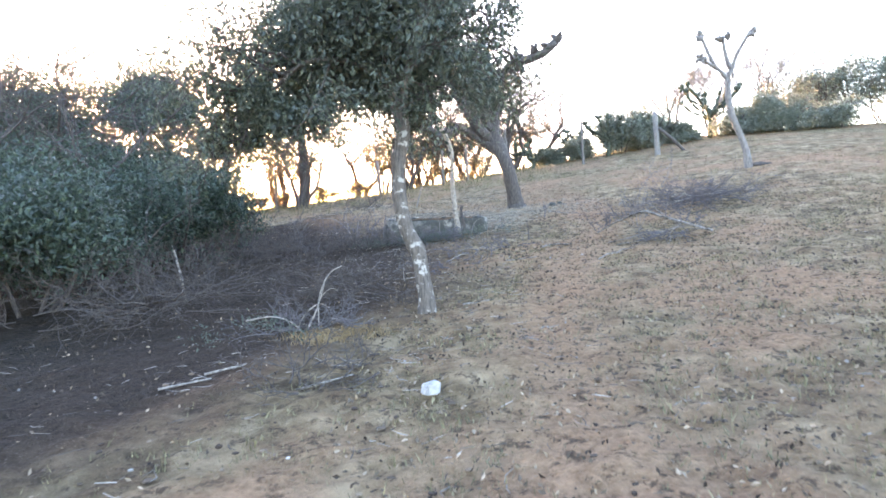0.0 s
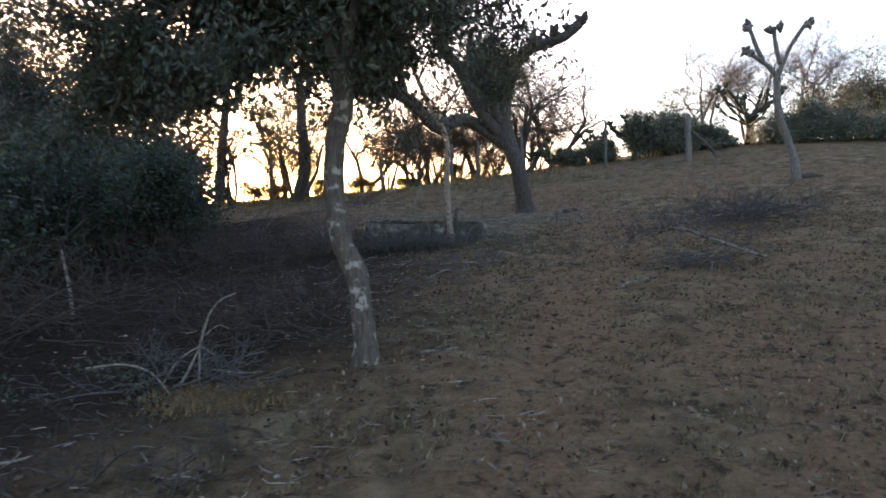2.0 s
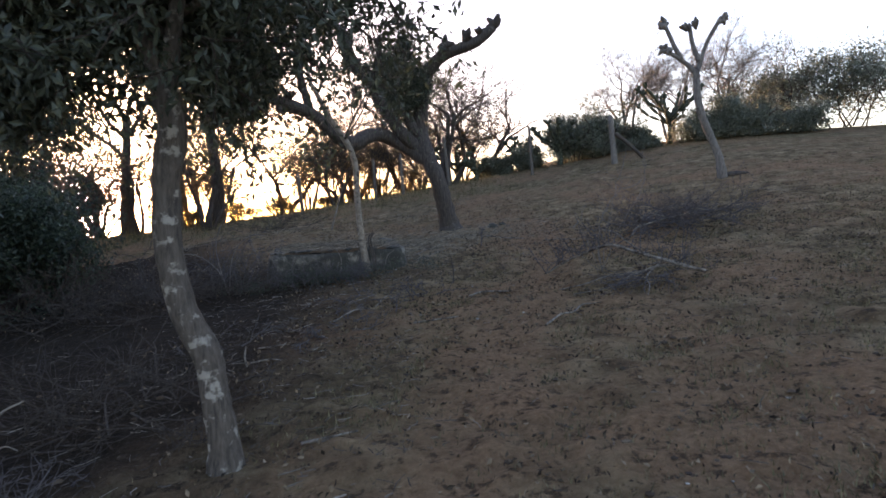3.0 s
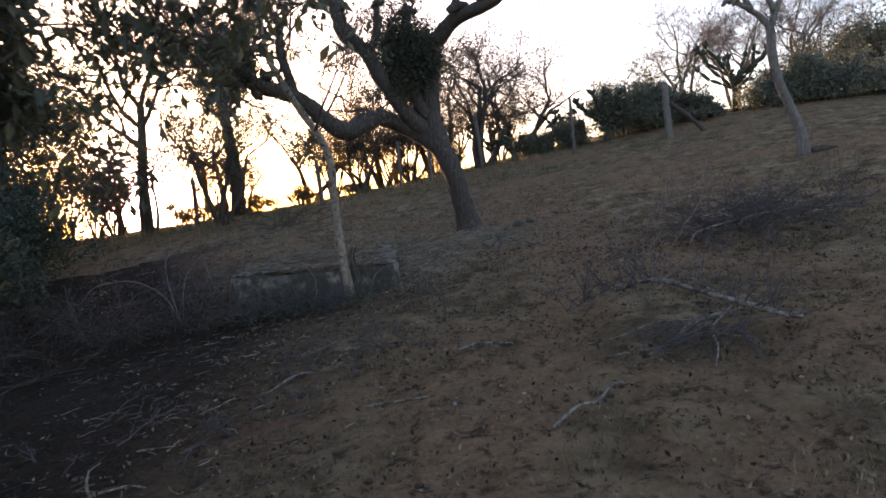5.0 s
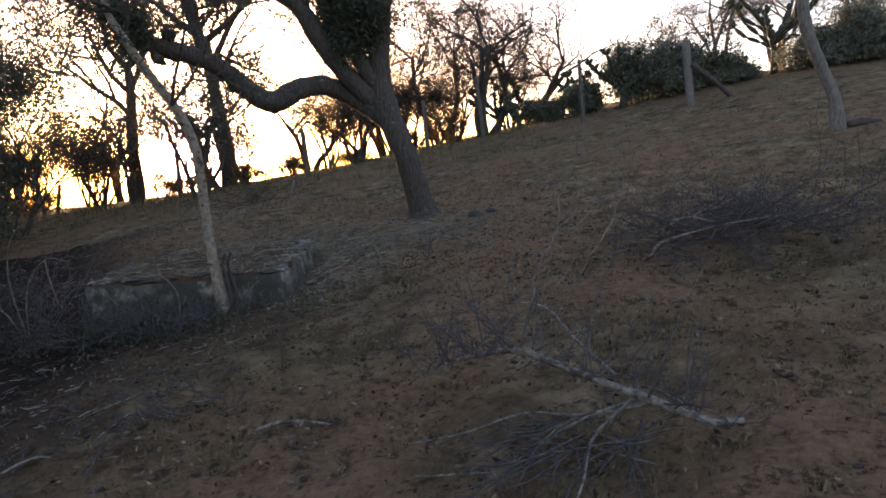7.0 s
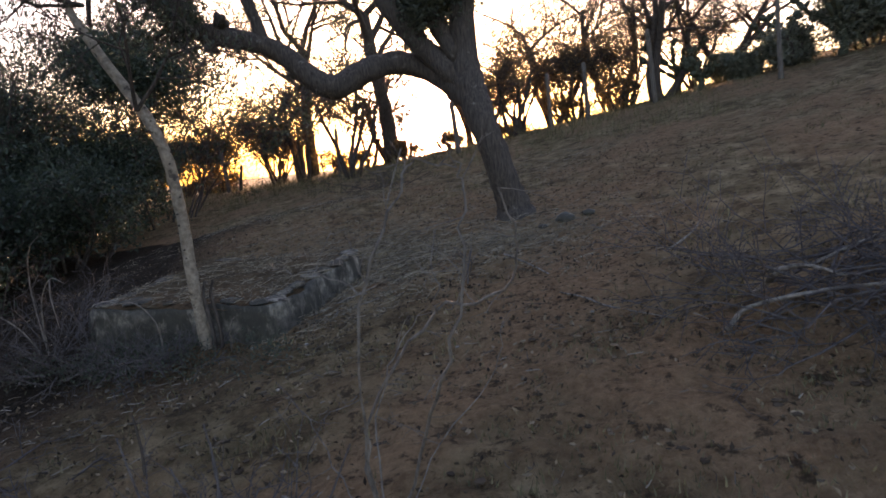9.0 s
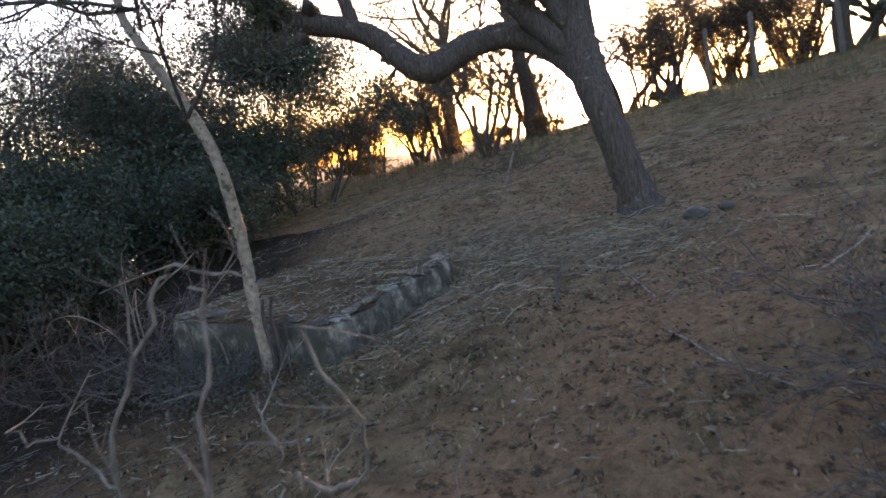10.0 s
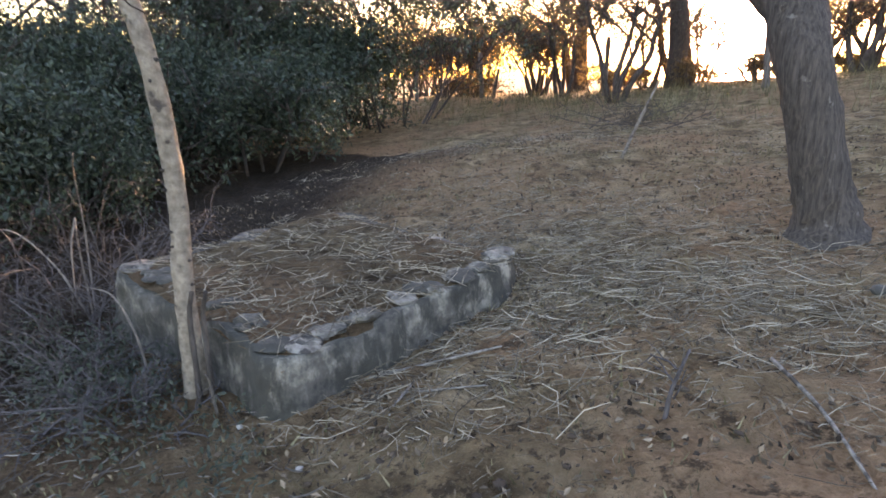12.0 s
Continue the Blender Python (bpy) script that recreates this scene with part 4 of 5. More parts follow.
def fallen_branch():
    base = on(3.3, 9.2)
    t = thing("fallen_branch", base, "large bleached fallen branch with many bare twigs", "branch")
    L = lambda pts: np.array([(x, y, float(land(x, y)) + h) for x, y, h in pts]) - base
    stem = L([(3.84, 9.12, 0.03), (3.68, 9.04, 0.09), (3.45, 9.1, 0.19), (3.2, 9.18, 0.29), (2.93, 9.28, 0.4), (2.76, 9.5, 0.32), (2.6, 9.74, 0.21), (2.4, 9.9, 0.08)])
    g = Geo()
    tube(g, curve_pts(stem, 5), (0.017, 0.019, 0.017, 0.015, 0.012, 0.008), 9, 0.2)
    part("stem", g, DEAD_WOOD, t)
    for pts, r in (([(3.35, 9.3, 0.22), (3.19, 9.44, 0.36), (3.08, 9.56, 0.48), (2.95, 9.6, 0.52)], 0.013), ([(3.4, 9.18, 0.16), (3.21, 9.05, 0.08), (3.12, 8.75, 0.06), (3.02, 8.55, 0.02)], 0.012),
                   ([(3.4, 9.2, 0.14), (3.15, 9.15, 0.1), (2.86, 9.0, 0.03)], 0.012), ([(3.5, 9.13, 0.16), (3.2, 9.2, 0.1), (2.93, 9.33, 0.08), (2.65, 9.29, 0.04), (2.38, 9.28, 0.02)], 0.012),
                   ([(3.6, 9.08, 0.14), (3.4, 9.2, 0.12), (3.1, 9.15, 0.1), (2.9, 8.95, 0.05)], 0.011), ([(3.7, 9.02, 0.08), (3.5, 9.25, 0.16), (3.35, 9.35, 0.12)], 0.013), ([(3.22, 9.0, 0.05), (3.42, 8.88, 0.03)], 0.01),
                   ([(2.45, 9.0, 0.02), (2.78, 8.92, 0.05)], 0.009), ([(2.78, 8.9, 0.08), (2.84, 8.66, 0.01)], 0.012)):
        g = Geo()
        tube(g, curve_pts(L(pts), 5), (r * 0.75, r * 0.35), 6, 0.1)
        part("side_branch", g, DEAD_WOOD, t)
    for pts in ([(2.95, 9.28, 0.36), (2.75, 9.35, 0.55), (2.6, 9.4, 0.8)], [(2.76, 9.5, 0.3), (2.72, 9.6, 0.55), (2.68, 9.62, 0.72)], [(3.2, 9.18, 0.28), (3.26, 9.25, 0.55), (3.4, 9.3, 0.85)], [(3.45, 9.1, 0.18), (3.58, 9.15, 0.45), (3.72, 9.2, 0.68)], [(3.6, 9.06, 0.12), (3.62, 9.12, 0.32), (3.66, 9.15, 0.48)], [(2.55, 9.8, 0.18), (2.45, 9.85, 0.4), (2.4, 9.9, 0.5)]):
        g = Geo()
        tube(g, curve_pts(L(pts), 5), (0.0055, 0.004, 0.002), 6, 0.1)
        part("shoot", g, TWIG_GREY, t, "thin upright thorny shoot")
    g, tips = Geo(), []
    c = curve_pts(stem, 5)
    for i in range(4, len(c)):
        for _ in range(1 + i % 2):
            grow(g, c[i], rng.normal(size=3) * (1, 1, 0.3) + (-0.4, 0, 0.6), rng.uniform(0.15, 0.4), 0.0055, 2, tips, 3, 0.25, 0.03, 0.8, 0.55, 4, 4, 0.0015)
    for _ in range(30):
        s = L([(rng.uniform(2.9, 3.5), rng.uniform(8.95, 9.3), 0.08)])[0]
        grow(g, s, (rng.uniform(-1, 0.1), rng.uniform(-1, 0.1), -0.02), rng.uniform(0.3, 0.6), 0.006, 1, tips, 3, 0.2, 0.0, 0.6, 0.6, 4, 4, 0.002)
    part("twigwork", g, TWIG_GREY, t, "fine grey thorny twigs", "stuff")


def brush_pile(place, width, depth, height, n, label, seed_len=0.8, group="", twig=TWIG_GREY):
    base = on(*place)
    t = thing("brush_pile", base, label, "brush pile", group)
    g, tips = Geo(), []
    for i in range(n):
        x, y = rng.uniform(-width, width) * 0.5, rng.uniform(-depth, depth) * 0.5
        z = float(land(place[0] + x, place[1] + y)) - base[2] + rng.uniform(0.02, height * 0.5)
        a = rng.uniform(0, 2 * math.pi)
        stem = Geo() if i < 16 else g
        grow(stem, (x, y, z), (math.cos(a), math.sin(a), rng.uniform(-0.1, 0.45)), seed_len * rng.uniform(0.4, 1), 0.008, 2, tips, 4, 0.25, 0.0, 0.7, 0.6, 4, 4, 0.0025, rest=g)
        if i < 16:
            part("branch", stem, twig, t)
    part("twigwork", g, twig, t, kind="stuff")
    return t, base


def thorn_shrub(place, height, n, skin):
    """Bare arching thorny shoots from one root."""
    t = thing("thorn_shrub", on(*place, -0.03), "bare grey thorny shrub at the thicket edge", "shrub", "thorn shrubs")
    tw, tips = Geo(), []
    for _ in range(n):
        g = Geo()
        a = rng.uniform(0, 6.28)
        grow(g, (0.1 * math.cos(a), 0.1 * math.sin(a), 0), (0.6 * math.cos(a), 0.6 * math.sin(a), 1), height * rng.uniform(0.6, 1.1), 0.008, 2, tips, 4, 0.35, -0.06, 0.8, 0.5, 5, 5, 0.0022, rest=tw)
        part("shoot", g, skin, t)
    part("twigwork", tw, skin, t, kind="stuff")


TWIGLETS_BARK = bark("pale_thorn_bark", (0.08, 0.07, 0.06), (0.27, 0.235, 0.20))
for place, h, n in (((-2.3, 11.6), 0.9, 8), ((-2.9, 12.3), 1.1, 9), ((-3.4, 11.2), 1.1, 8), ((-1.7, 12.6), 0.6, 5), ((-3.2, 8.6), 0.9, 7), ((-1.5, 11.85), 0.85, 7), ((-0.95, 11.75), 0.45, 6), ((-0.4, 11.65), 0.4, 6), ((0.05, 11.6), 0.35, 6), ((0.42, 11.75), 0.3, 5), ((-1.9, 12.4), 0.8, 6)):
    thorn_shrub(place, h, n, BARK_DARK if place[0] < -2.5 else TWIG_GREY)
at = thing("thorn_shoots", on(-1.6, 12.0), "pale arching thorny shoots beside the masonry platform", "shrub", "thorn shrubs")
for pts in ([(-1.6, 12.0, -0.03), (-1.5, 11.95, 0.5), (-1.25, 11.9, 0.75), (-1.0, 11.85, 0.72)], [(-1.62, 12.02, -0.03), (-1.75, 12.05, 0.6), (-1.6, 12.0, 1.0), (-1.3, 11.95, 1.15)], [(-1.6, 11.98, -0.03), (-1.7, 11.85, 0.35), (-1.95, 11.7, 0.6), (-2.3, 11.6, 0.62), (-2.45, 11.55, 0.5)], [(-1.25, 11.9, 0.75), (-1.2, 11.85, 0.6), (-1.12, 11.82, 0.35)], [(-0.05, 11.9, 0.0), (-0.02, 11.85, 0.3), (-0.15, 11.8, 0.5), (-0.4, 11.75, 0.52)], [(0.55, 12.0, 0.0), (0.62, 11.95, 0.22), (0.72, 11.9, 0.3)]):
    g = Geo()
    tube(g, curve_pts(np.array([(x, y, float(land(x, y)) + h) for x, y, h in pts]) - np.array(at.location), 6), (0.008, 0.006, 0.003), 6, 0.12)
    part("shoot", g, TWIGLETS_BARK, at)
brush_pile((0.35, 9.9), 1.7, 1.2, 0.05, 18, "thin grey twigs strewn flat on the soil", 0.35)
brush_pile((-0.4, 9.0), 1.5, 1.2, 0.05, 16, "thin grey twigs strewn flat on the soil", 0.35)
fallen_branch()
t, base = brush_pile((4.8, 12.0), 1.2, 1.0, 0.4, 80, "pile of grey thorny brushwood on bare ground")
for pts, r in (([(4.05, 11.7, 0.04), (4.16, 11.77, 0.12), (4.49, 11.77, 0.17), (4.76, 11.65, 0.22), (5.1, 11.7, 0.2)], 0.014), ([(4.18, 12.05, 0.08), (4.36, 11.9, 0.26), (4.6, 11.85, 0.2)], 0.016), ([(4.36, 11.9, 0.26), (4.24, 12.0, 0.22)], 0.01), ([(4.4, 12.4, 0.05), (4.9, 12.3, 0.25), (5.5, 12.3, 0.1)], 0.012)):
    g = Geo()
    tube(g, curve_pts(np.array([(x, y, float(land(x, y)) + h) for x, y, h in pts]) - base, 5), (r, r * 0.5), 7, 0.1)
    part("branch", g, DEAD_WOOD, t)
brush_pile((-3.5, 6.9), 2.0, 2.0, 0.7, 70, "dark tangle of dead brushwood under the bushes", 0.9, twig=BARK_DARK)
brush_pile((-1.0, 7.0), 1.3, 1.0, 0.4, 36, "dark tangle of dead brushwood beside the leafy tree", 0.6, twig=BARK_DARK)
brush_pile((-3.0, 10.8), 1.8, 1.6, 0.6, 50, "dark tangle of dead brushwood under the bushes", 0.8, twig=BARK_DARK)
brush_pile((-1.5, 11.4), 1.6, 0.9, 0.35, 34, "dark dead twigs heaped against the masonry platform", 0.5, twig=BARK_DARK)
brush_pile((-0.2, 11.55), 1.2, 0.5, 0.3, 22, "dead twigs heaped against the masonry platform", 0.4)
brush_pile((-2.2, 19.4), 1.8, 0.8, 0.6, 22, "leaning bare shrub stems behind the platform", 0.9, twig=BARK_DARK)

brush_pile((-0.75, 4.25), 1.0, 0.9, 0.08, 16, "thin dark twigs lying in the grass", 0.4, twig=BARK_DARK)
t, base = brush_pile((-1.15, 5.75), 0.8, 0.6, 0.15, 24, "arched pale dead branches lying in dry grass", 0.4)
for pts, r in (([(-1.12, 5.75, 0), (-1.11, 5.75, 0.25), (-1.05, 5.72, 0.42), (-0.97, 5.7, 0.52), (-0.88, 5.72, 0.56)], 0.008), ([(-1.08, 5.74, 0.3), (-1.0, 5.75, 0.36), (-0.93, 5.74, 0.34)], 0.005), ([(-1.3, 5.62, 0.02), (-1.22, 5.66, 0.16), (-1.1, 5.7, 0.24), (-1.0, 5.68, 0.2)], 0.006), ([(-1.22, 5.7, 0), (-1.12, 5.72, 0.2), (-1.04, 5.7, 0.42)], 0.009), ([(-1.72, 5.57, 0.16), (-1.5, 5.58, 0.18), (-1.33, 5.58, 0.12), (-1.18, 5.5, 0.01)], 0.009), ([(-1.0, 5.7, 0.1), (-0.85, 5.75, 0.06), (-0.72, 5.72, 0.08)], 0.008)):
    g = Geo()
    tube(g, curve_pts(np.array([(x, y, float(land(x, y)) + h) for x, y, h in pts]) - base, 5), (r, r * 0.5), 6, 0.1)
    part("branch", g, DEAD_WOOD, t)



def dead_sapling():
    """A bare dead shrub of crooked pale shoots beside the walked line."""
    base = on(3.05, 9.98)
    t = thing("dead_sapling", base, "bare dead shrub of crooked pale thorny shoots", "shrub")
    tw, tips = Geo(), []
    foot = (3.05, 9.98, base[2] - 0.03)
    for pts, r in (([foot, (3.02, 9.93, 1.55), (3.08, 9.92, 1.84), (3.3, 9.97, 2.1), (3.49, 9.96, 2.16), (3.58, 9.92, 2.29), (3.56, 9.86, 2.46)], 0.012),
                   ([(3.3, 9.97, 2.1), (3.32, 9.95, 2.18), (3.31, 9.94, 2.26)], 0.006), ([(3.33, 9.97, 2.11), (3.4, 9.94, 2.17), (3.43, 9.92, 2.24)], 0.005),
                   ([foot, (3.25, 9.85, 1.7), (3.44, 9.72, 2.05), (3.5, 9.72, 2.3), (3.51, 9.75, 2.45), (3.49, 9.76, 2.54)], 0.01),
                   ([foot, (3.1, 9.8, 1.8), (3.22, 9.72, 2.25), (3.31, 9.77, 2.45), (3.34, 9.8, 2.54), (3.39, 9.85, 2.54), (3.44, 9.89, 2.52)], 0.009),
                   ([foot, (2.92, 10.15, 1.6), (2.95, 10.3, 1.85), (3.05, 10.4, 2.0)], 0.007), ([foot, (3.1, 10.2, 1.5), (3.3, 10.35, 1.75), (3.35, 10.4, 1.95)], 0.006),
                   ([foot, (2.8, 10.1, 1.45), (2.6, 10.2, 1.62), (2.5, 10.2, 1.7)], 0.006), ([(3.22, 9.72, 2.22), (3.1, 9.7, 2.27), (2.98, 9.66, 2.3)], 0.005)):
        g = Geo()
        c = curve_pts(rel(pts, base), 5)
        c[1:-1] += rng.normal(size=(len(c) - 2, 3)) * 0.007
        tube(g, c, (r * 0.5, r * 0.42, r * 0.22), 7, 0.12)
        part("shoot", g, TWIGLETS_BARK, t)
        for k in range(6, len(c), 4):
            grow(tw, c[k], rng.normal(size=3) + (0, 0, 0.4), 0.12, 0.002, 1, tips, 2, 0.25, 0.04, 0.8, 0.55, 3, 4, 0.0009)
    part("twigwork", tw, TWIGLETS_BARK, t, kind="stuff")


dead_sapling()

for pts, r in (([(1.98, 8.12, 0.0), (2.14, 8.27, 0.03), (2.27, 8.33, 0.02), (2.4, 8.5, 0.03), (2.58, 8.56, 0.0)], 0.009), ([(2.27, 8.33, 0.03), (2.3, 8.2, 0.02)], 0.005), ([(2.4, 8.5, 0.03), (2.55, 8.42, 0.05)], 0.005), ([(-0.47, 8.03, 0.0), (-0.48, 8.02, 0.08), (-0.47, 8.04, 0.16)], 0.008), ([(-0.45, 8.06, 0.02), (-0.3, 8.1, 0.02), (-0.18, 8.08, 0.0)], 0.007), ([(-0.5, 8.6, 0.0), (-0.25, 8.58, 0.01)], 0.008), ([(0.1, 9.3, 0.0), (0.3, 9.5, 0.05), (0.45, 9.52, 0.02)], 0.008), ([(0.5, 9.75, 0.0), (0.62, 9.95, 0.06), (0.72, 9.9, 0.02)], 0.007), ([(0.2, 10.1, 0.0), (0.5, 10.3, 0.04)], 0.006), ([(1.5, 9.65, 0), (1.67, 9.66, 0.02), (1.92, 9.61, 0)], 0.012), ([(0.88, 8.8, 0), (1.3, 8.79, 0.01)], 0.01),
               ([(2.98, 12.63, 0), (3.2, 12.42, 0.02), (3.38, 12.25, 0.01), (3.78, 12.0, 0)], 0.007), ([(2.26, 13.6, 0.06), (2.53, 13.4, 0.01), (2.85, 13.0, 0)], 0.009), ([(0.85, 12.62, 0), (1.22, 13.13, 0.05)], 0.01), ([(0.98, 12.7, 0), (1.22, 12.6, 0)], 0.008),
               ([(1.1, 12.62, 0), (1.4, 12.85, 0.03)], 0.008), ([(1.05, 12.75, 0.0), (1.2, 12.5, 0.03)], 0.008), ([(0.2, 6.3, 0), (0.5, 6.35, 0.01)], 0.009), ([(-1.9, 4.2, 0), (-1.6, 4.35, 0.01)], 0.01), ([(-0.9, 4.0, 0), (-0.6, 4.2, 0.01)], 0.009), ([(-1.7, 4.5, 0), (-1.35, 4.75, 0.01)], 0.01), ([(3.6, 13.2, 0), (3.8, 13.5, 0.05), (3.85, 13.8, 0.05)], 0.009)):
    stick("stick", pts, r, "bleached fallen stick on the ground")
stick("stake", [(-0.62, 16.8, 0), (-0.5, 16.9, 0.4), (-0.38, 17.0, 0.78)], 0.018, "pale stick leaning upright in the straw")
stick("stake", [(-3.1, 7.72, 0), (-3.13, 7.72, 0.3), (-3.2, 7.72, 0.65)], 0.018, "pale upright dead stub at the thicket edge")
stick("stake", [(1.4, 10.4, 0), (1.41, 10.4, 0.15), (1.39, 10.4, 0.33)], 0.008, "dark upright dead stalk", BARK_DARK)
w = thing("stone", on(-0.08, 3.72), "white stone lying in short dry grass", "stone")
g = Geo()
bm = bmesh.new()
bmesh.ops.create_cube(bm, size=1)
bmesh.ops.bevel(bm, geom=bm.edges[:], offset=0.12, segments=2, affect="EDGES")
g.add([np.array(Matrix.Rotation(0.6, 3, "Z") @ Vector((q.co.x * 0.1 + q.co.z * 0.015, q.co.y * 0.075, 0.035 + q.co.z * (0.07 + q.co.x * 0.02)))) + rng.normal(size=3) * 0.0015 for q in bm.verts], [[q.index for q in f.verts] for f in bm.faces])
bm.free()
part("rock", g, WHITE_STONE, w, smooth=False)


st = thing("dead_stalk", on(2.1, 13.1), "forked dead stalk standing among straw", "stalk")
g, tips = Geo(), []
tube(g, curve_pts([(0, 0, -0.03), (0.01, 0, 0.1), (0.03, 0.02, 0.2), (0.05, 0.03, 0.28)]), (0.01, 0.006), 6, 0.1)
for z in (0.08, 0.14, 0.2):
    grow(g, (0.02, 0.01, z), (random.gauss(0, 1), random.gauss(0, 1), 0.8), 0.16, 0.005, 1, tips, 2, 0.2, 0.02, 0.7, 0.6, 3, 4, 0.002)
part("shoot", g, TWIG_GREY, st)
for x, y, r in ((2.55, 14.75, 0.09), (2.75, 14.9, 0.07), (2.35, 14.6, 0.05)):
    g = Geo()
    stone_at(g, np.array((0, 0, r * 0.3)), r, 0.6)
    part("rock", g, CONCRETE, thing("stone", on(x, y), "dark field stone by the old tree", "stone", "stones by the old tree"))


# ---------------------------------------------------------------- ground cover
def spots(n, x0, x1, y0, y1):
    return np.stack([rng.uniform(x0, x1, n), rng.uniform(y0, y1, n)], 1)


def blades(g, xy, length, width, lean=0.8):
    """Single narrow blades rising from the ground."""
    n = len(xy)
    z = land(xy[:, 0], xy[:, 1]) - 0.015
    p = np.column_stack([xy, z])
    a = rng.uniform(0, 2 * np.pi, n)
    ln = length * rng.uniform(0.4, 1.4, n)
    le = lean * rng.uniform(0.2, 1.3, n)
    tip = p + np.column_stack([np.cos(a) * le, np.sin(a) * le, np.ones(n)]) * (ln / np.sqrt(1 + le * le))[:, None]
    b = a + np.pi / 2 + rng.normal(size=n) * 0.6
    s = np.column_stack([np.cos(b), np.sin(b), np.zeros(n)]) * (width * rng.uniform(0.6, 1.4, n))[:, None]
    v = np.stack([p - s, p + s, tip], 1).reshape(-1, 3)
    g.push(v, None, np.arange(3 * n).reshape(-1, 3))


def straws(g, xy, length, r, lift=0.02, tilt=0.12):
    """Thin three-sided straws lying about."""
    n = len(xy)
    a = rng.uniform(0, 2 * np.pi, n)
    ln = length * rng.uniform(0.3, 1.5, n) * 0.5
    d = np.column_stack([np.cos(a) * ln, np.sin(a) * ln])
    e0, e1 = xy - d, xy + d
    p0 = np.column_stack([e0, land(e0[:, 0], e0[:, 1]) + lift * rng.uniform(0, 1, n)])
    p1 = np.column_stack([e1, land(e1[:, 0], e1[:, 1]) + lift * rng.uniform(0, 1, n) + tilt * ln * rng.uniform(0, 1, n) ** 3])
    mid = (p0 + p1) / 2 + rng.normal(size=(n, 3)) * (0.22 * ln)[:, None] * (1, 1, 0.25)
    w = np.column_stack([-np.sin(a), np.cos(a), np.zeros(n)]) * (r * rng.uniform(0.6, 1.4, n))[:, None]
    u = np.zeros((n, 3))
    u[:, 2] = np.linalg.norm(w, axis=1) * 1.5
    v = np.stack([p0 - w, p0 + w, p0 + u, mid - w, mid + w, mid + u, p1 - w * 0.6, p1 + w * 0.6, p1 + u * 0.6], 1).reshape(-1, 3)
    one = np.array([(k + j, k + (j + 1) % 3, k + 3 + (j + 1) % 3, k + 3 + j) for k in (0, 3) for j in range(3)])
    g.push(v, (np.arange(n)[:, None, None] * 9 + one).reshape(-1, 4))


def clumped(n, x0, x1, y0, y1, per=9, sd=0.07):
    c = spots(max(n // per, 1), x0, x1, y0, y1)
    return np.repeat(c, per, 0) + rng.normal(size=(len(c) * per, 2)) * sd


def cover(name, g, material, label, category):
    tagged(new(name, g.mesh(name, material, False)), label, category, kind="stuff")


def off_trail(xy, keep=0.25):
    d = np.abs(xy[:, 0] - trail_x(xy[:, 1]))
    xy = xy[(d > 0.35) | (rng.uniform(size=len(xy)) < keep)]
    return xy[wood_floor(xy[:, 0], xy[:, 1]) < rng.uniform(0.2, 0.75, len(xy))]


g = Geo()
blades(g, off_trail(clumped(60000, -3, 8, 0.5, 12)), 0.05, 0.004)
blades(g, off_trail(clumped(26000, -8, 14, 12, 26, 12, 0.1)), 0.07, 0.006)
blades(g, clumped(6000, -12, 4, 20, 26, 10, 0.12), 0.3, 0.006)
cover("dry_grass", g, GRASS, "short dry straw-coloured grass in thin tufts", "grass")
g = Geo()
blades(g, off_trail(clumped(45000, 0, 9, 0.5, 15, 22, 0.16), 0.15), 0.035, 0.0035, 1.2)
cover("olive_grass", g, OLIVE_GRASS, "low olive-green grass in worn patches", "grass")
g = Geo()
blades(g, rng.normal(size=(5000, 2)) * (0.22, 0.13) + (-0.85, 5.5), 0.055, 0.003, 1.1)
cover("tawny_grass", g, TAWNY, "small patch of tawny dry grass by fallen branches", "grass")
g = Geo()
xy = np.concatenate([spots(34000, -4, 8, 0.5, 14), spots(9000, -4, 4, 12, 19), spots(1200, -5, -0.5, 4, 13)])
xy = xy[(xy[:, 0] > -0.6) | (xy[:, 1] > 13) | (rng.uniform(size=len(xy)) < 0.15)]
leaves(g, np.column_stack([xy, land(xy[:, 0], xy[:, 1]) + 0.012]), 0.035, 0.0, 0.5, 0.5)
cover("leaf_litter", g, LITTER, "brown fallen leaves scattered over the ground", "leaves")
g = Geo()
straws(g, spots(1500, -4, 6, 1, 12), 0.08, 0.0022)
straws(g, np.concatenate([spots(900, -1.8, 0.9, 4, 11), rng.normal(size=(450, 2)) * (1.2, 0.7) + (0.6, 11.5)]), 0.11, 0.0026)
cover("fallen_twigs", g, TWIGLETS, "small dry twigs scattered over the ground", "twigs")
g = Geo()
xy = np.concatenate([rng.normal(size=(2600, 2)) * (1.15, 0.8) + (0.7, 14.6), rng.normal(size=(900, 2)) * (0.8, 0.7) + (-0.1, 13.6), rng.normal(size=(900, 2)) * (0.8, 0.5) + (2.0, 14.2), clumped(2600, -4.5, 2.5, 13.9, 20, 12, 0.22), rng.normal(size=(700, 2)) * (0.3, 0.5) + (1.15, 13.0)])
on_top = (xy[:, 0] > -1.15) & (xy[:, 0] < 0.8) & (xy[:, 1] > 12.05) & (xy[:, 1] < 13.8)
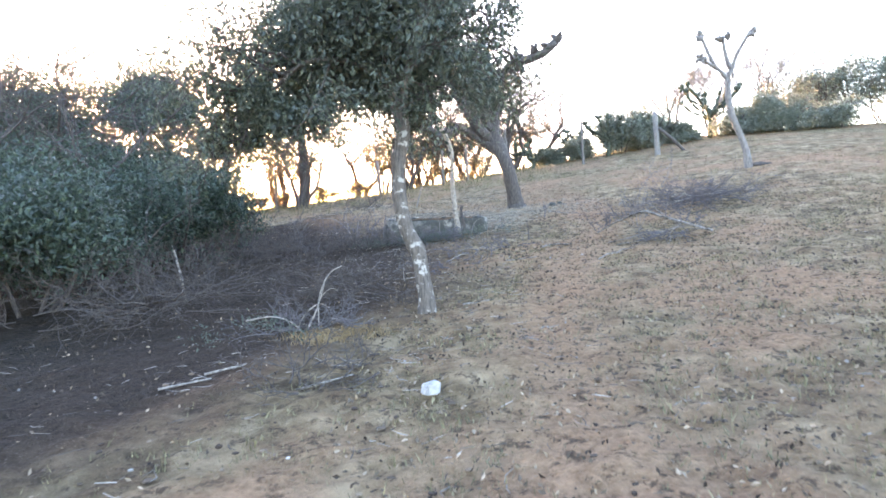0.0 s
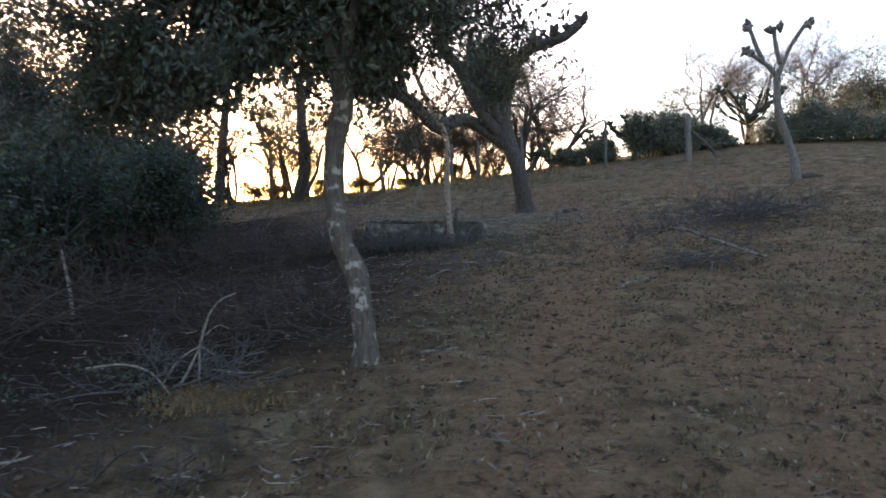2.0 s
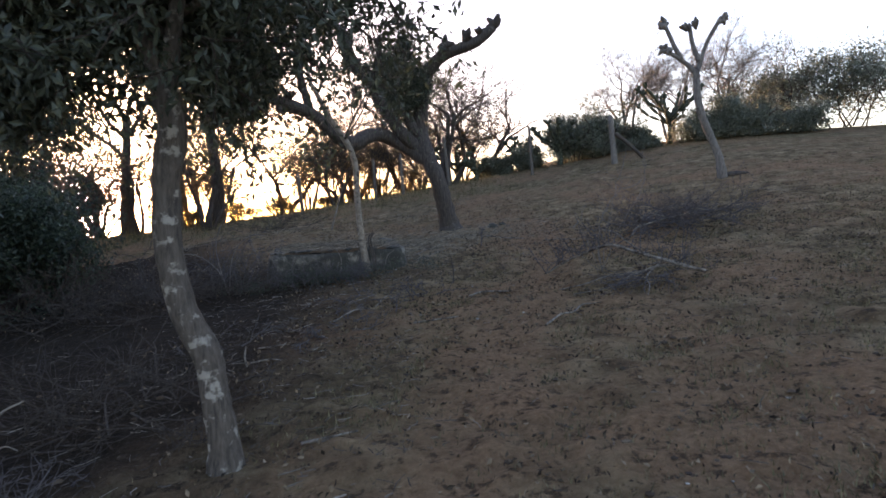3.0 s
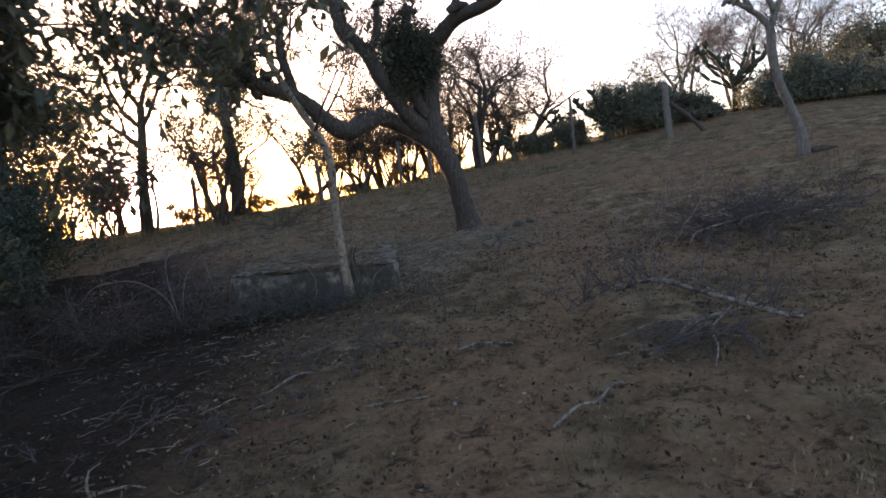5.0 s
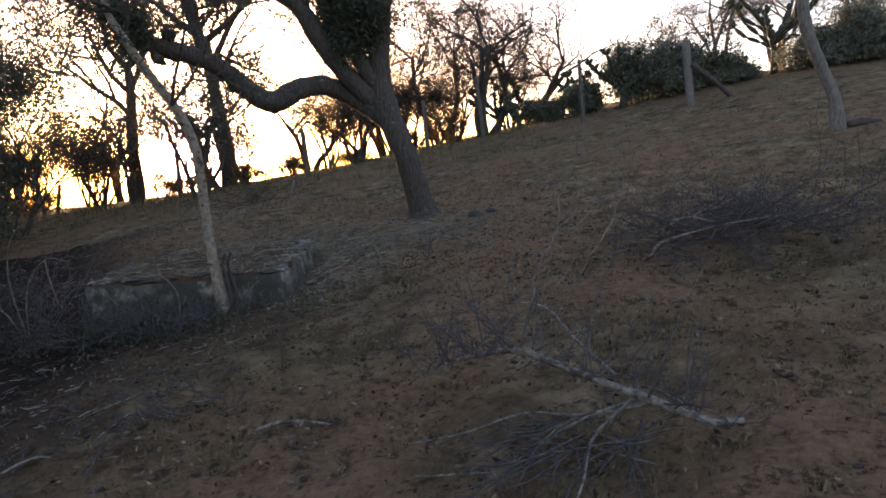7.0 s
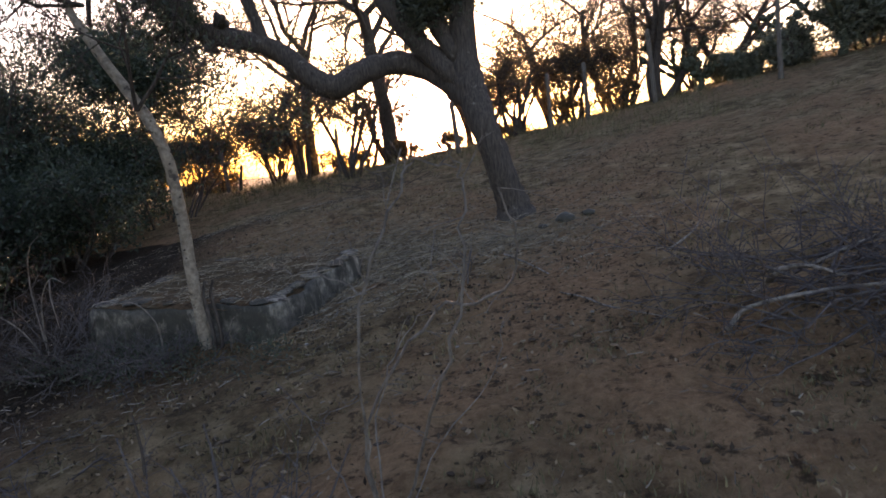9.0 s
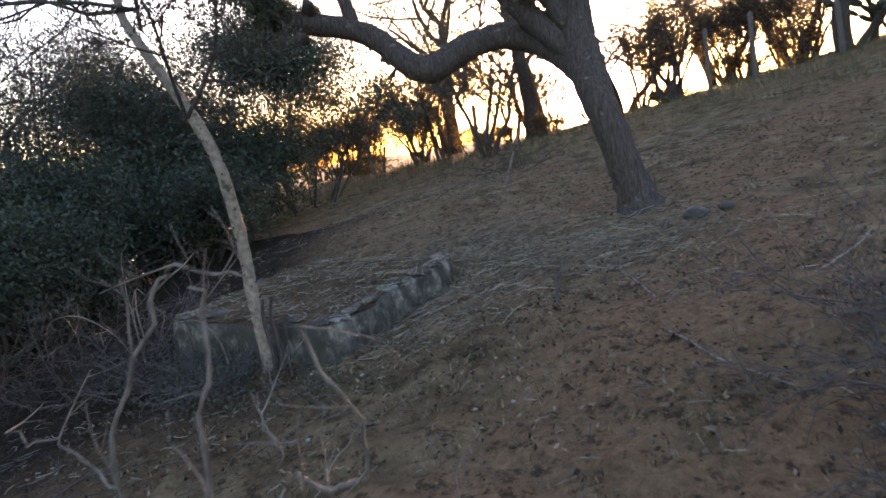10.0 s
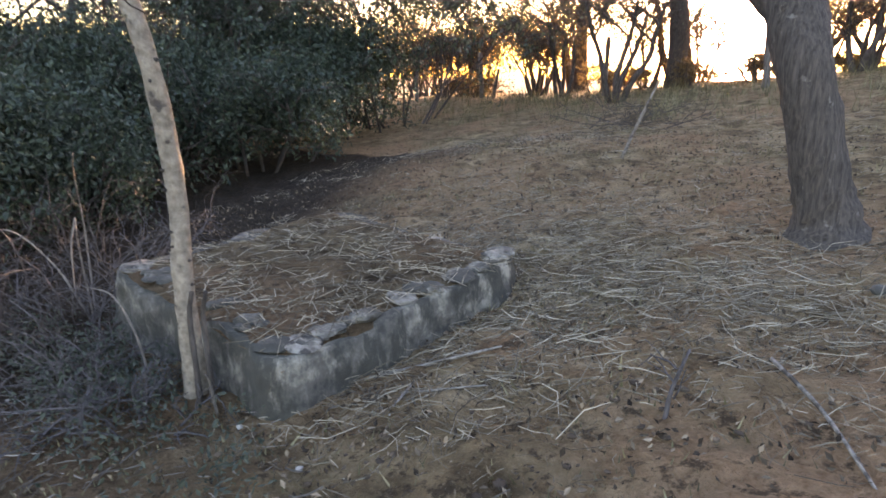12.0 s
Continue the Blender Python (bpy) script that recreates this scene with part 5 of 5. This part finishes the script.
xy = xy[~on_top]
straws(g, xy[::4], 0.2, 0.0018, 0.06, 0.4)
straws(g, xy, 0.11, 0.0015, 0.04, 0.35)
straws(g, xy + rng.normal(size=xy.shape) * 0.15, 0.06, 0.001, 0.03, 0.5)
cover("straw_litter", g, STRAW, "pale dry stalks strewn below the old tree", "straw")
g = Geo()
for x, y in clumped(2000, -1.0, 0.75, 12.1, 13.78, 8, 0.12):
    if not (-1.02 < x < 0.76 and 12.1 < y < 13.78):
        continue
    a, ln = rng.uniform(0, 6.28), 0.03 + 0.25 * rng.uniform() ** 2.5
    z = 1.55 + 0.065 * (y - 12.1) + 0.03
    d = np.array((math.cos(a) * ln, math.sin(a) * ln, rng.uniform(-0.01, 0.05)))
    tube(g, [np.array((x, y, z)) - d / 2, np.array((x, y, z)) + d / 2], (0.0026, 0.0013), 3)
cover("straw_litter", g, STRAW, "pale dry stalks lying on the masonry platform", "straw")
g = Geo()
for x, y in np.concatenate([spots(110, -3, 7, 1, 13), spots(40, -1.5, 2, 11.3, 13)]):
    stone_at(g, np.array(on(x, y, 0.003)), rng.uniform(0.006, 0.018), 0.7)
cover("pebbles", g, STONE, "small pale pebbles scattered over the soil", "pebbles")
g = Geo()
xy = np.concatenate([rng.normal(size=(60, 2)) * (0.6, 0.2) + (-0.2, 11.7), rng.normal(size=(6, 2)) * (0.5, 0.4) + (-1.6, 5.6)])
for x, y in xy:
    c = np.array(on(x, y, 0.0)) + rng.normal(size=(60, 3)) * (0.08, 0.08, 0.05) + (0, 0, 0.09)
    leaves(g, c, 0.035, -0.2)
cover("weeds", g, GREEN_WEED, "low green weeds at the foot of the platform", "weeds")
g = Geo()
for x, y in np.concatenate([spots(1800, -2, 7, 1.5, 10), spots(1200, -1, 6, 9, 14)]):
    stone_at(g, np.array(on(x, y, 0.0)), rng.uniform(0.006, 0.026), 0.5)
cover("soil_clods", g, island("soil_clod", (0.04, 0.028, 0.02), (0.16, 0.115, 0.075)), "crumbled brown clods of soil", "soil")
